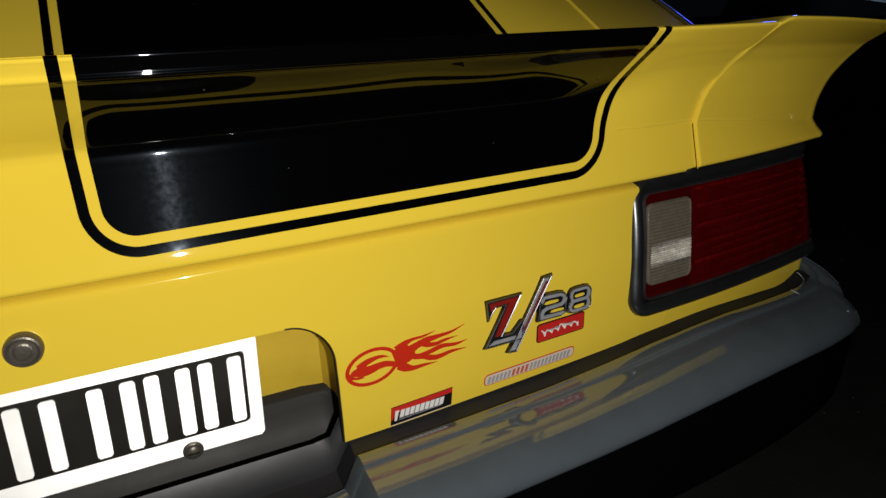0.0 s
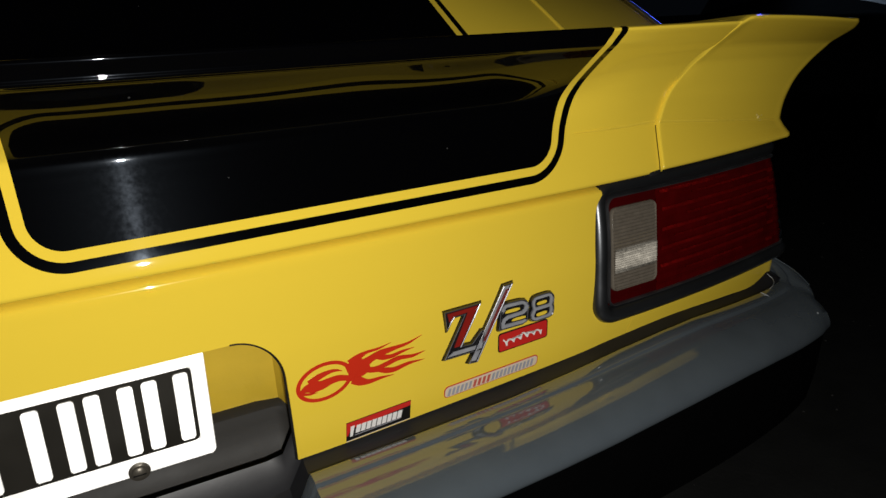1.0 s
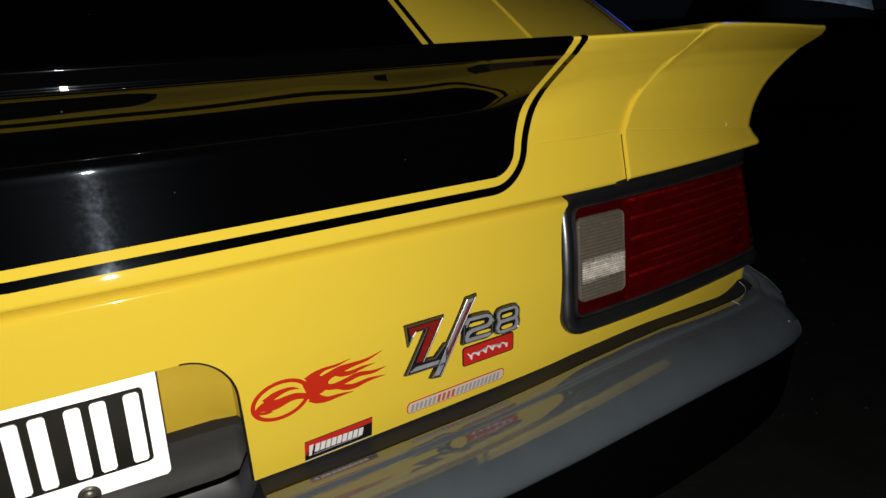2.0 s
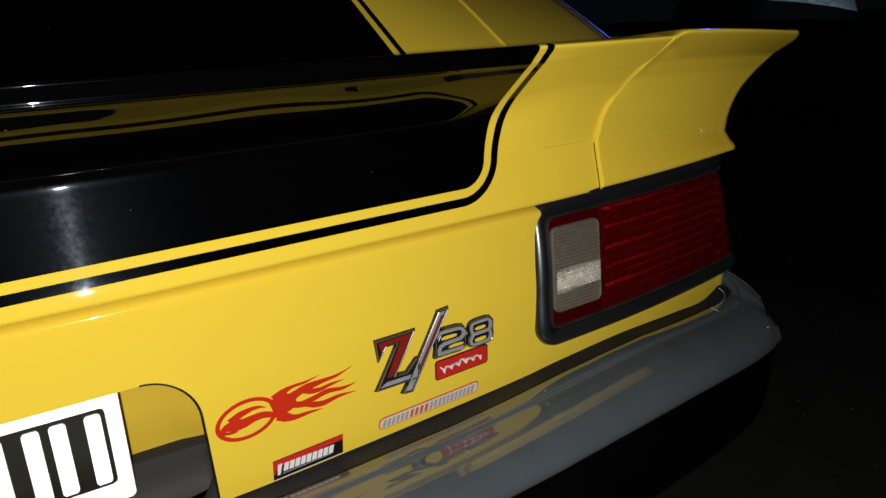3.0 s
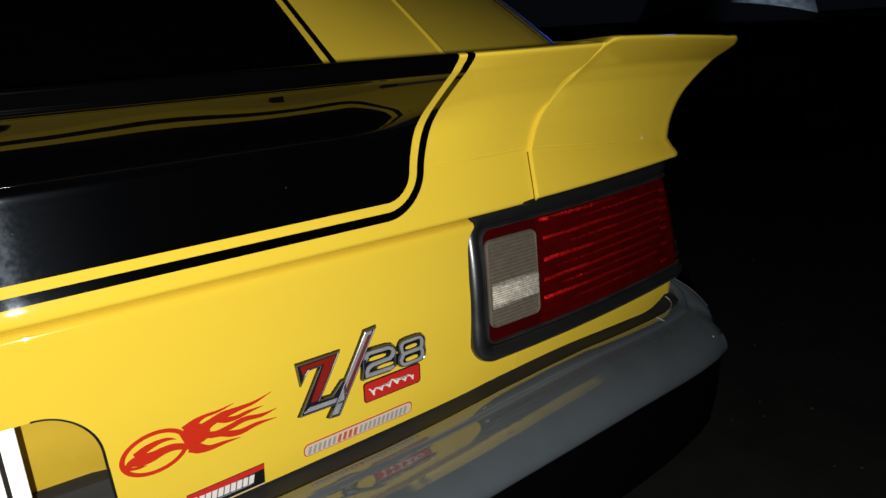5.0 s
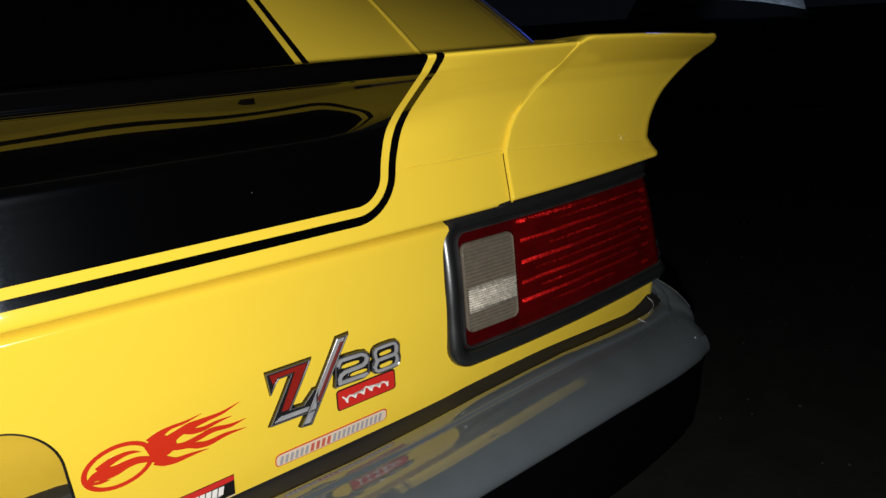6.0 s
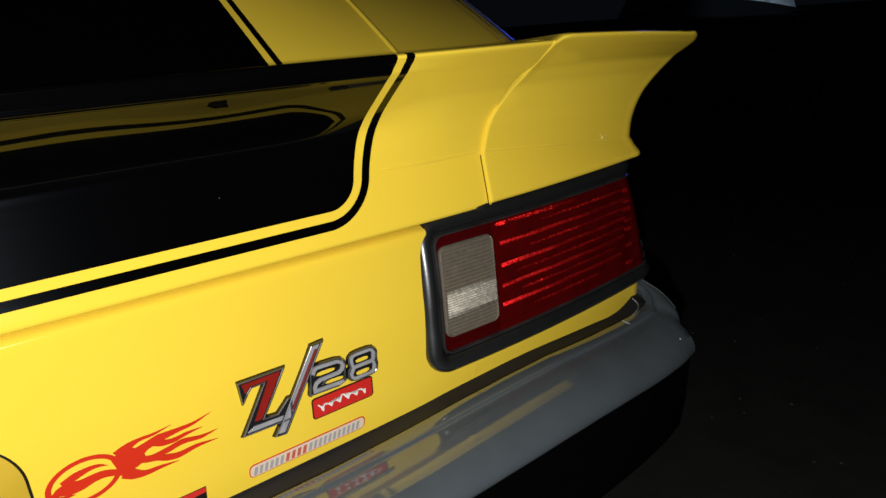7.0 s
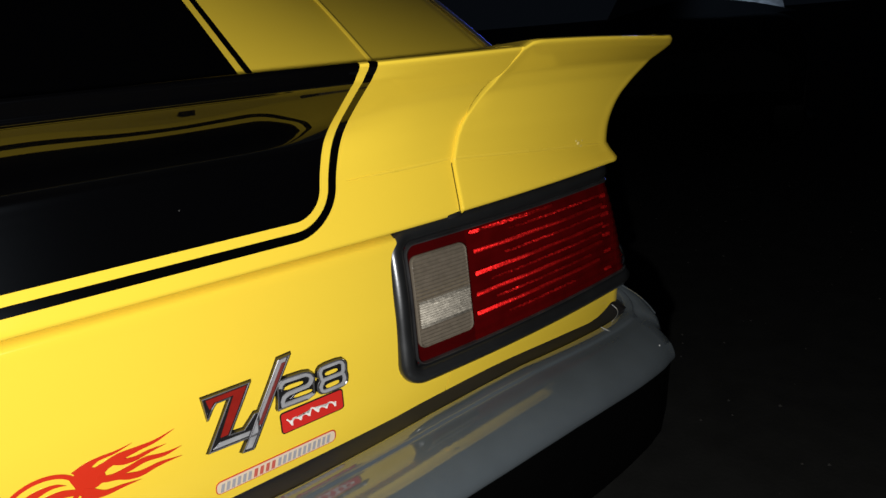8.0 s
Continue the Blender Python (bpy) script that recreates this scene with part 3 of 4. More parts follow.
def tail_lamp(sign):
    lamp = new("tail_lamp")
    lamp.parent = car
    tagged(lamp, "rectangular tail lamp with red lens and clear reversing lens")
    # black housing behind
    bm = bmesh.new()
    rows = []
    for i in range(17):
        z = LB - 0.009 + (LT - LB + 0.025) * i / 16
        s0 = -0.0125 if z > LB + 0.012 else -0.003
        rows.append([lamp_xy(s0 + (S_END - s0) * j / 40, z)[0] + lamp_xy(s0 + (S_END - s0) * j / 40, z)[1] * 0.0025 for j in range(41)])
    sheet(bm, rows)
    thick(part("housing", flip(bm, sign), M_RUBBER, lamp, "black lamp gasket"), 0.02)
    # moulding
    for name, grow, w, h, lift, m in (("surround", 0.0110, 0.0086, 0.0090, 0.003, M_FRAME), ("inner_trim", 0.0012, 0.0013, 0.0045, 0.004, M_TRIM)):
        bm = bmesh.new()
        pts, nrm = [], []
        for s, z in frame_path(grow, S_END, 0.016 if grow > 0.005 else 0.010):
            p, nn = lamp_xy(s, z)
            pts.append(p + nn * lift)
            nrm.append(nn)
        tube(bm, pts, nrm, w, h)
        part(name, flip(bm, sign), m, lamp, "dark chromed lamp surround" if grow > 0.005 else "")
    # lenses
    # one red lens in two colours: the main field painted lighter for returned light
    part("red_lens", flip(lens_sheet(CLEAR[1] + 0.004, S_END, LB, LT, 0.0045, 11, 0.0008, n=60, per=6), sign), M_RED, lamp, "dark red ribbed lens", smooth=False)
    part("lens_border", flip(lens_sheet(0.0, CLEAR[1] + 0.0045, LB, LT, 0.0040, 11, 0.0004, n=20, per=6), sign), M_RED_DIM, lamp, "red lens round the clear lens, its dimmer look painted in", smooth=False)
    part("reversing_lens", flip(lens_sheet(CLEAR[0], CLEAR[1], CLEAR[2], CLEAR[3], 0.0064, 24, 0.0017, n=16, corner=0.005, per=4), sign), M_CLEAR, lamp, "clear ribbed reversing lens", smooth=False)
    # silvered faces turned to fit the camera's view, where they show as a brighter band
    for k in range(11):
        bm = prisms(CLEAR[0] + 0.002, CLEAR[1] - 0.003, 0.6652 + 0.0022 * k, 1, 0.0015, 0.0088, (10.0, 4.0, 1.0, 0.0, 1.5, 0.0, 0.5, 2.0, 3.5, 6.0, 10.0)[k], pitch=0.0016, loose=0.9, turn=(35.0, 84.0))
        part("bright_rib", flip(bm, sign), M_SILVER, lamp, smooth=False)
    # five prism rows leant to shine near the clear lens in the camera's view, and fainter broken rows between them
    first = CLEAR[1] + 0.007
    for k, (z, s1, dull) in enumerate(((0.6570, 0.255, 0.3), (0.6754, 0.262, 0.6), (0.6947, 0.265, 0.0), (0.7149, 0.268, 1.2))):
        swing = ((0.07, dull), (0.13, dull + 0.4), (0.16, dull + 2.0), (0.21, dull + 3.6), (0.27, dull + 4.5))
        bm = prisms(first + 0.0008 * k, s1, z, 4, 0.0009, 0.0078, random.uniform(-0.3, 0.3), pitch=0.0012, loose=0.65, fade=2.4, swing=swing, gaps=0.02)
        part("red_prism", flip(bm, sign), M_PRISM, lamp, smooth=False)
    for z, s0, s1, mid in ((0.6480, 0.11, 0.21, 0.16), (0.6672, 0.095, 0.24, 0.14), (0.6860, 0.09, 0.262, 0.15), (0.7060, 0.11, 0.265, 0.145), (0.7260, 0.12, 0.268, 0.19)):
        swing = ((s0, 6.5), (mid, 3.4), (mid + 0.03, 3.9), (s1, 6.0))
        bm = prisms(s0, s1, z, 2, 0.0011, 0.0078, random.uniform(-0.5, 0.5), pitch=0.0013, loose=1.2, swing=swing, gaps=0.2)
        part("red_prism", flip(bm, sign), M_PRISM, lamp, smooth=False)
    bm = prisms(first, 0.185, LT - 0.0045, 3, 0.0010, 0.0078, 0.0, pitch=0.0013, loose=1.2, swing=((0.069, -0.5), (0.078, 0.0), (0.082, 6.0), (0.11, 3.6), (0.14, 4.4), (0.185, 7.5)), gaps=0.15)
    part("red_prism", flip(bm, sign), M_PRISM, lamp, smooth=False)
    # short prisms where the lens turns the corner, set to glint in the camera's view
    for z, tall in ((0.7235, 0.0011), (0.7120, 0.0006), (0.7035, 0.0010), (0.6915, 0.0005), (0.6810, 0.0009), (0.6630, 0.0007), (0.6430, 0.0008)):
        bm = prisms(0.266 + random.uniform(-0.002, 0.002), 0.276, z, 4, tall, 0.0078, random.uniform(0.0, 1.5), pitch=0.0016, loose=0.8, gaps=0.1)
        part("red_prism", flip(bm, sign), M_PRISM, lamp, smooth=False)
    bm = bmesh.new()
    pts, nrm = [], []
    c = 0.006
    s0, s1, z0, z1 = CLEAR
    outline = []
    for cx, cz, a0 in ((s1 - c, z1 - c, 0), (s0 + c, z1 - c, 90), (s0 + c, z0 + c, 180), (s1 - c, z0 + c, 270)):
        for k in range(7):
            a = radians(a0 + 15 * k)
            outline.append((cx + c * math.cos(a), cz + c * math.sin(a)))
    outline.append(outline[0])
    for s, z in outline:
        p, nn = lamp_xy(s, z)
        pts.append(p + nn * 0.006)
        nrm.append(nn)
    tube(bm, pts, nrm, 0.0010, 0.0030, 8)
    part("lens_rim", flip(bm, sign), M_CLEAR, lamp)
    # chromed clip at the outer end
    bm = bmesh.new()
    pts = [lamp_xy(0.305, z)[0] + Vector((dx, 0, 0)) for dx, z, _ in spline([(0.0035, 0.661, 0), (0.0070, 0.6545, 0), (0.0095, 0.6470, 0), (0.0095, 0.6400, 0), (0.0065, 0.6345, 0), (0.0005, 0.6315, 0)], 4)]
    tube(bm, pts, [Vector((0.6, -0.8, 0.1)).normalized()] * len(pts), 0.0026, 0.0030, 8)
    part("end_clip", flip(bm, sign), M_POLISHED, lamp, "small chromed end clip")
    return lamp


tail_lamp(1)
tail_lamp(-1)


# bead added on the bumper's edge round each corner to catch a highlight, with two pale lines and a chip beside it
for sign in (1, -1):
    corner = [(p, n) for p, n in path_pts if n.x > 0.55]
    bm = bmesh.new()
    tube(bm, [Vector(bump_point(p, n, 0.0885, 0.557)) for p, n in corner], [Vector((-0.1, -0.3, 0.95)).normalized()] * len(corner), 0.0011, 0.0011, 8)
    part("edge_bead", flip(bm, sign), M_GREY, bumper)
    # thin pale lines laid on top of the bumper
    for pts in (((0.7772, 0.0002, 0.5903), (0.7776, -0.0035, 0.5898), (0.7783, -0.0071, 0.5892), (0.7797, -0.0115, 0.5876)),
                ((0.8239, 0.0274, 0.5944), (0.8245, 0.0210, 0.5912), (0.8190, 0.0140, 0.5900), (0.8112, 0.0089, 0.5896), (0.7968, 0.0025, 0.5901))):
        bm = bmesh.new()
        tube(bm, [p + Vector((0, 0, 0.0010)) for p in spline(pts, 4)], [Vector((0, 0, 1))] * (4 * (len(pts) - 1) + 1), 0.0004, 0.0005, 6)
        part("pale_line", flip(bm, sign), M_PALE_MARK, bumper, "thin pale line")
    for x, y, z in ((0.8198, -0.0451, 0.5714), ):
        bm = bmesh.new()
        bmesh.ops.create_icosphere(bm, subdivisions=2, radius=0.0012)
        bmesh.ops.translate(bm, verts=bm.verts[:], vec=(x, y, z))
        part("chip", flip(bm, sign), M_PALE_MARK, bumper, "pale paint chip")


# gap between boot lid and fin
for sign in (1, -1):
    bm = bmesh.new()
    pts, nrm = [], []
    for p in fin_curve:
        if p[1] > 0.757 and p[1] < 0.803 and p[0] < 0.03:
            x = lid_seam(p[0], p[1]) - 0.0004
            pts.append(Vector((sign * x, p[0] + yo(x) - 0.0001, p[1] + rise(x) * 0.5 * (0.90 - p[1]) / 0.15)))
            nrm.append(Vector((0, -1, 0)))
    tube(bm, pts, nrm, 0.0004, 0.0006, 6)
    part("shut_line", bm, M_MATT, car, "thin dark gap")

# rubber stop under the joint of lid and fin
for sign in (1, -1):
    bm = bmesh.new()
    bmesh.ops.create_cube(bm, size=1.0)
    bmesh.ops.bevel(bm, geom=bm.edges[:], offset=0.18, segments=2, affect="EDGES", profile=0.5)
    for v in bm.verts:
        v.co = Vector((sign * (0.5925 + v.co.x * 0.015), 0.004 + v.co.y * 0.014, 0.7622 + v.co.z * 0.005 + v.co.x * 0.0012))
    part("rubber_stop", bm, M_RUBBER, car, "small black rubber stop")

# small glossy bumps added on each fin in place of a torch highlight
for sign in (1, -1):
    for dx, dz, r in ((0.0, 0.0, 0.0026), (0.0042, -0.0024, 0.0019), (-0.0036, 0.0022, 0.0017), (0.0064, 0.0020, 0.0013)):
        bm = bmesh.new()
        bmesh.ops.create_icosphere(bm, subdivisions=3, radius=1.0)
        p = crease_point(0.770 + dx, 0.8085 + dz)
        for v in bm.verts:
            v.co = Vector((sign * (p.x + v.co.x * r), p.y + 0.0004 - v.co.y * 0.45 * r, p.z + v.co.z * 0.8 * r))
        part("glint_bump", bm, M_GLINT, car, "small glossy bump added to make a glint")


# ---- flat shapes on the tail ----
def tail_y(x, z):
    return low_y(z) + yo(x)


def slab(bm, outline, lift, deep, bevel=0.0, base=None):
    """An outline of (x, z) as a slab that stands lift proud of the tail and is deep thick."""
    base = base or tail_y
    front = [bm.verts.new((x, base(x, z) - lift, z)) for x, z in outline]
    back = [bm.verts.new((x, base(x, z) - lift + deep, z)) for x, z in outline]
    f = bm.faces.new(front)
    n = len(outline)
    for i in range(n):
        bm.faces.new((front[i], front[(i + 1) % n], back[(i + 1) % n], back[i]))
    bmesh.ops.triangulate(bm, faces=[f])
    return bm


def rounded(x0, x1, z0, z1, r, shear=0.0, slope=0.0):
    out = []
    for cx, cz, a0 in ((x1 - r, z1 - r, 0), (x0 + r, z1 - r, 90), (x0 + r, z0 + r, 180), (x1 - r, z0 + r, 270)):
        for k in range(5):
            a = radians(a0 + 22.5 * k)
            out.append((cx + r * math.cos(a), cz + r * math.sin(a)))
    return [(x + shear * (z - z0), z + slope * (x - x0)) for x, z in out]


def tongue(points, widths, n=7):
    """The outline of a curved, tapering tongue."""
    c = spline([(x, z, 0) for x, z in points], n)
    w = np.interp(np.linspace(0, 1, len(c)), np.linspace(0, 1, len(widths)), widths)
    left, right = [], []
    for i, p in enumerate(c):
        t = (c[min(i + 1, len(c) - 1)] - c[max(i - 1, 0)]).normalized()
        q = Vector((-t.y, t.x, 0)) * float(w[i]) * 0.5
        left.append((p.x + q.x, p.y + q.y))
        right.append((p.x - q.x, p.y - q.y))
    return left + right[::-1]


def ring(bm, cx, cz, rx, rz, w, lift, tilt=0.0, a0=0, a1=360, n=40):
    rows = [[], []]
    for i in range(n + 1):
        a = radians(a0 + (a1 - a0) * i / n)
        for k, g in enumerate((0, -w)):
            x, z = (rx + g) * math.cos(a), (rz + g * 0.85) * math.sin(a)
            px, pz = cx + x * math.cos(tilt) - z * math.sin(tilt), cz + x * math.sin(tilt) + z * math.cos(tilt)
            rows[k].append((px, tail_y(px, pz) - lift, pz))
    sheet(bm, rows)


# flame decal
decal = new("decal")
decal.parent = car
tagged(decal, "orange-red vinyl decal of a ring trailing flames")
bm = bmesh.new()
ring(bm, 0.2466, 0.6387, 0.0242, 0.0164, 0.0036, 0.0007, 0.16)
part("flame_ring", bm, M_FLAME, decal)
FLAMES = [
    ([(0.2236, 0.6330), (0.2303, 0.6362), (0.2367, 0.6365), (0.2438, 0.6362), (0.2520, 0.6378), (0.2590, 0.6380), (0.2658, 0.6360), (0.2712, 0.6345)], (0.0, 0.0058, 0.0100, 0.0078, 0.0060, 0.0054, 0.0046, 0.0070)),
    ([(0.2335, 0.6405), (0.2423, 0.6440), (0.2512, 0.6459), (0.2576, 0.6455), (0.2625, 0.6434)], (0.0050, 0.0052, 0.0032, 0.0020, 0.0)),
    ([(0.2264, 0.6329), (0.2337, 0.6311), (0.2396, 0.6308)], (0.0022, 0.0020, 0.0)),
    ([(0.2665, 0.6400), (0.2740, 0.6420), (0.2800, 0.6420), (0.2860, 0.6420)], (0.0120, 0.0190, 0.0150, 0.0085)),
    ([(0.2700, 0.6470), (0.2760, 0.6512), (0.2841, 0.6540), (0.2949, 0.6546), (0.3069, 0.6569)], (0.010, 0.0060, 0.0026, 0.0019, 0.0)),
    ([(0.2800, 0.6440), (0.2880, 0.6475), (0.2974, 0.6500), (0.3102, 0.6512), (0.3216, 0.6522), (0.3355, 0.6562)], (0.009, 0.0060, 0.0060, 0.0034, 0.0022, 0.0)),
    ([(0.2930, 0.6475), (0.2985, 0.6455), (0.3062, 0.6446), (0.3160, 0.6462), (0.3275, 0.6470)], (0.004, 0.0046, 0.0034, 0.0024, 0.0)),
    ([(0.2800, 0.6390), (0.2900, 0.6375), (0.3007, 0.6387), (0.3122, 0.6410), (0.3250, 0.6396), (0.3372, 0.6411)], (0.006, 0.0036, 0.0042, 0.0040, 0.0028, 0.0)),
    ([(0.2850, 0.6372), (0.2930, 0.6352), (0.2998, 0.6330), (0.3078, 0.6318), (0.3211, 0.6337), (0.3361, 0.6334)], (0.004, 0.0034, 0.0052, 0.0044, 0.0028, 0.0)),
    ([(0.2700, 0.6335), (0.2760, 0.6300), (0.2835, 0.6274), (0.2946, 0.6276), (0.3065, 0.6272)], (0.008, 0.0080, 0.0042, 0.0024, 0.0)),
]
for k, (pts, widths) in enumerate(FLAMES):
    part("flame", slab(bmesh.new(), tongue(pts, widths), 0.0006 + 0.00004 * k, 0.0006), M_FLAME, decal, smooth=False)


def bars(parent, x0, x1, z0, z1, n, material, lift, shear=0.2, slope=0.0, gap=0.3, name="bar"):
    step = (x1 - x0) / n
    for i in range(n):
        a = x0 + i * step
        h = z1 - z0
        dz = slope * (a - x0)
        o = [(a, z0 + dz), (a + step * (1 - gap), z0 + dz), (a + step * (1 - gap) + shear * h, z1 + dz), (a + shear * h, z1 + dz)]
        part(name, slab(bmesh.new(), o, lift, 0.0003), material, parent, smooth=False)


# red and black sticker
sticker = new("sticker")
sticker.parent = car
tagged(sticker, "red and black vinyl sticker with an illegible white mark")
part("black_field", slab(bmesh.new(), [(0.2588, 0.5760), (0.3186, 0.5790), (0.3202, 0.5972), (0.2602, 0.5940)], 0.0006, 0.0006), M_BLACK, sticker, smooth=False)
part("red_field", slab(bmesh.new(), [(0.2597, 0.5872), (0.3196, 0.5926), (0.3199, 0.5969), (0.2602, 0.5937)], 0.0009, 0.0003), M_STICKER_RED, sticker, smooth=False)
part("red_field", slab(bmesh.new(), [(0.2592, 0.5812), (0.2606, 0.5812), (0.2640, 0.5878), (0.2598, 0.5872)], 0.0009, 0.0003), M_STICKER_RED, sticker, smooth=False)
part("bar", slab(bmesh.new(), [(0.2622, 0.5800), (0.2646, 0.5801), (0.2672, 0.5902), (0.2636, 0.5900)], 0.0012, 0.0003), M_STICKER_WHITE, sticker, smooth=False)
bars(sticker, 0.2672, 0.3105, 0.5822, 0.5897, 9, M_STICKER_WHITE, 0.0012, 0.25, 0.022, 0.18)
part("fine_bar", slab(bmesh.new(), [(0.2665, 0.5798), (0.3080, 0.5820), (0.3081, 0.5826), (0.2666, 0.5804)], 0.0010, 0.0003), M_STICKER_GREY, sticker, smooth=False)
part("pale_edge", slab(bmesh.new(), [(0.2588, 0.5752), (0.3186, 0.5782), (0.3186, 0.5790), (0.2588, 0.5760)], 0.0007, 0.0005), M_PALE, sticker, smooth=False)

# pale outlined sticker
sticker = new("sticker")
sticker.parent = car
tagged(sticker, "pale outlined vinyl sticker with grey and red bars")
part("border", slab(bmesh.new(), rounded(0.3525, 0.4545, 0.5872, 0.5985, 0.0040, 0.12, 0.050), 0.0006, 0.0006), M_STICKER_RED, sticker, smooth=False)
part("field", slab(bmesh.new(), rounded(0.3533, 0.4537, 0.5879, 0.5978, 0.0035, 0.12, 0.050), 0.0008, 0.0003), M_PALE, sticker, smooth=False)
bars(sticker, 0.3560, 0.3820, 0.5890, 0.5960, 6, M_STICKER_GREY, 0.0011, 0.3, 0.050, 0.42)
bars(sticker, 0.3825, 0.4020, 0.5904, 0.5974, 4, M_STICKER_PINK, 0.0011, 0.3, 0.050, 0.42)
bars(sticker, 0.4025, 0.4500, 0.5914, 0.5984, 11, M_STICKER_GREY, 0.0011, 0.3, 0.050, 0.42)

# small red badge sticker
sticker = new("sticker")
sticker.parent = car
tagged(sticker, "small red rounded vinyl sticker with a dark rim")
part("border", slab(bmesh.new(), rounded(0.4107, 0.4665, 0.6170, 0.6362, 0.003, 0.05, 0.040), 0.0006, 0.0006), M_BLACK, sticker, smooth=False)
part("field", slab(bmesh.new(), rounded(0.4118, 0.4654, 0.6181, 0.6351, 0.0022, 0.05, 0.040), 0.0010, 0.0003), M_STICKER_RED, sticker, smooth=False)
wave = [(0.4165 + 0.044 * i / 40 + 0.0011 * math.sin(i * 0.9), 0.6262 + 0.0022 * (i / 40) + (0.0036 if i < 4 or i in (20, 21, 37, 38) else 0.0017) * math.cos(i * 0.9 + 0.4)) for i in range(41)]
part("white_bar", slab(bmesh.new(), tongue(wave, (0.0012, 0.0017, 0.0013, 0.0017, 0.0012), 3), 0.0013, 0.0003), M_STICKER_WHITE, sticker, "fine white scribbled bar", smooth=False)

# chromed emblem: a bent bar, a slanted bar and two pierced blocks
emblem = new("emblem")
emblem.parent = car
tagged(emblem, "chromed metal emblem with a red inlaid bent bar")


def grow(outline, d):
    n = len(outline)
    area = sum(outline[i][0] * outline[(i + 1) % n][1] - outline[(i + 1) % n][0] * outline[i][1] for i in range(n))
    sgn = 1 if area > 0 else -1
    out = []
    for i in range(n):
        a, b, c = Vector(outline[i - 1]), Vector(outline[i]), Vector(outline[(i + 1) % n])
        e1, e2 = (b - a).normalized(), (c - b).normalized()
        n1, n2 = Vector((e1.y, -e1.x)) * sgn, Vector((e2.y, -e2.x)) * sgn
        m = (n1 + n2)
        k = d / max(0.35, 1 + n1.dot(n2))
        out.append((b.x + m.x * k, b.y + m.y * k))
    return out


def raised(name, outline, floor, rim=0.0010, high=0.0036):
    """A cast stroke: black skirt with shadow painted in, polished ridge round its edge and a sunk face."""
    bm = bmesh.new()
    levels = [(grow(outline, 0.0010), 0.0), (grow(outline, 0.0004), high * 0.6), (outline, high), (grow(outline, -rim * 0.5), high * 1.05), (grow(outline, -rim), high * 0.95), (grow(outline, -rim * 1.5), high * 0.72)]
    vs = [[bm.verts.new((x, tail_y(x, z) - h, z)) for x, z in o] for o, h in levels]
    n = len(outline)
    for k in range(len(levels) - 1):
        for i in range(n):
            f = bm.faces.new((vs[k][i], vs[k][(i + 1) % n], vs[k + 1][(i + 1) % n], vs[k + 1][i]))
            f.material_index = (1, 2, 0, 0, 2)[k]
    f = bm.faces.new(vs[-1])
    f.material_index = 3
    bmesh.ops.triangulate(bm, faces=[f])
    return part(name, bm, (M_RIDGE, M_BLACK, M_DARKCHROME, floor), emblem, smooth=False)


BENT = [(0.3577, 0.6716), (0.3946, 0.6725), (0.3864, 0.6595), (0.3721, 0.6368), (0.3825, 0.6362), (0.3875, 0.6411), (0.3926, 0.6463), (0.3962, 0.6463), (0.3935, 0.6278), (0.3537, 0.6273),
        (0.3768, 0.6652), (0.3670, 0.6648), (0.3637, 0.6614), (0.3583, 0.6535)]
raised("bent_bar", BENT, M_DARKCHROME)
INLAY = [(0.3602, 0.6697), (0.3912, 0.6706), (0.3838, 0.6588), (0.3702, 0.6372), (0.3646, 0.6370), (0.3806, 0.6668), (0.3659, 0.6663), (0.3616, 0.6618)]
part("red_inlay", slab(bmesh.new(), INLAY, 0.0034, 0.001), mat("red_enamel", (0.23, 0.014, 0.010), 0.2, coat=1.0, vary=0.3, scale=900), emblem, "red enamel inlay", smooth=False)
part("lower_face", slab(bmesh.new(), [(0.3575, 0.6292), (0.3925, 0.6296), (0.3936, 0.6352), (0.3905, 0.6352), (0.3880, 0.6330), (0.3640, 0.6330)], 0.0031, 0.001), M_CAST, emblem, "dull silvered face", smooth=False)
SLASH = [(0.4187, 0.6828), (0.4289, 0.6838), (0.3864, 0.6172), (0.3773, 0.6178), (0.3853, 0.6297)]
raised("slanted_bar", SLASH, M_CAST, high=0.0048)
part("red_inlay", slab(bmesh.new(), [(0.4208, 0.6786), (0.4240, 0.6789), (0.3962, 0.6355), (0.3936, 0.6357)], 0.0041, 0.001), mat("dark_red_enamel", (0.16, 0.03, 0.028), 0.25, coat=1.0), emblem, smooth=False)


def softened(outline, cut=0.22):
    """The outline with its corners cut."""
    out = []
    for i, b in enumerate(outline):
        a, c = outline[i - 1], outline[(i + 1) % len(outline)]
        out += [tuple(b[k] + (a[k] - b[k]) * cut for k in (0, 1)), tuple(b[k] + (c[k] - b[k]) * cut for k in (0, 1))]
    return out


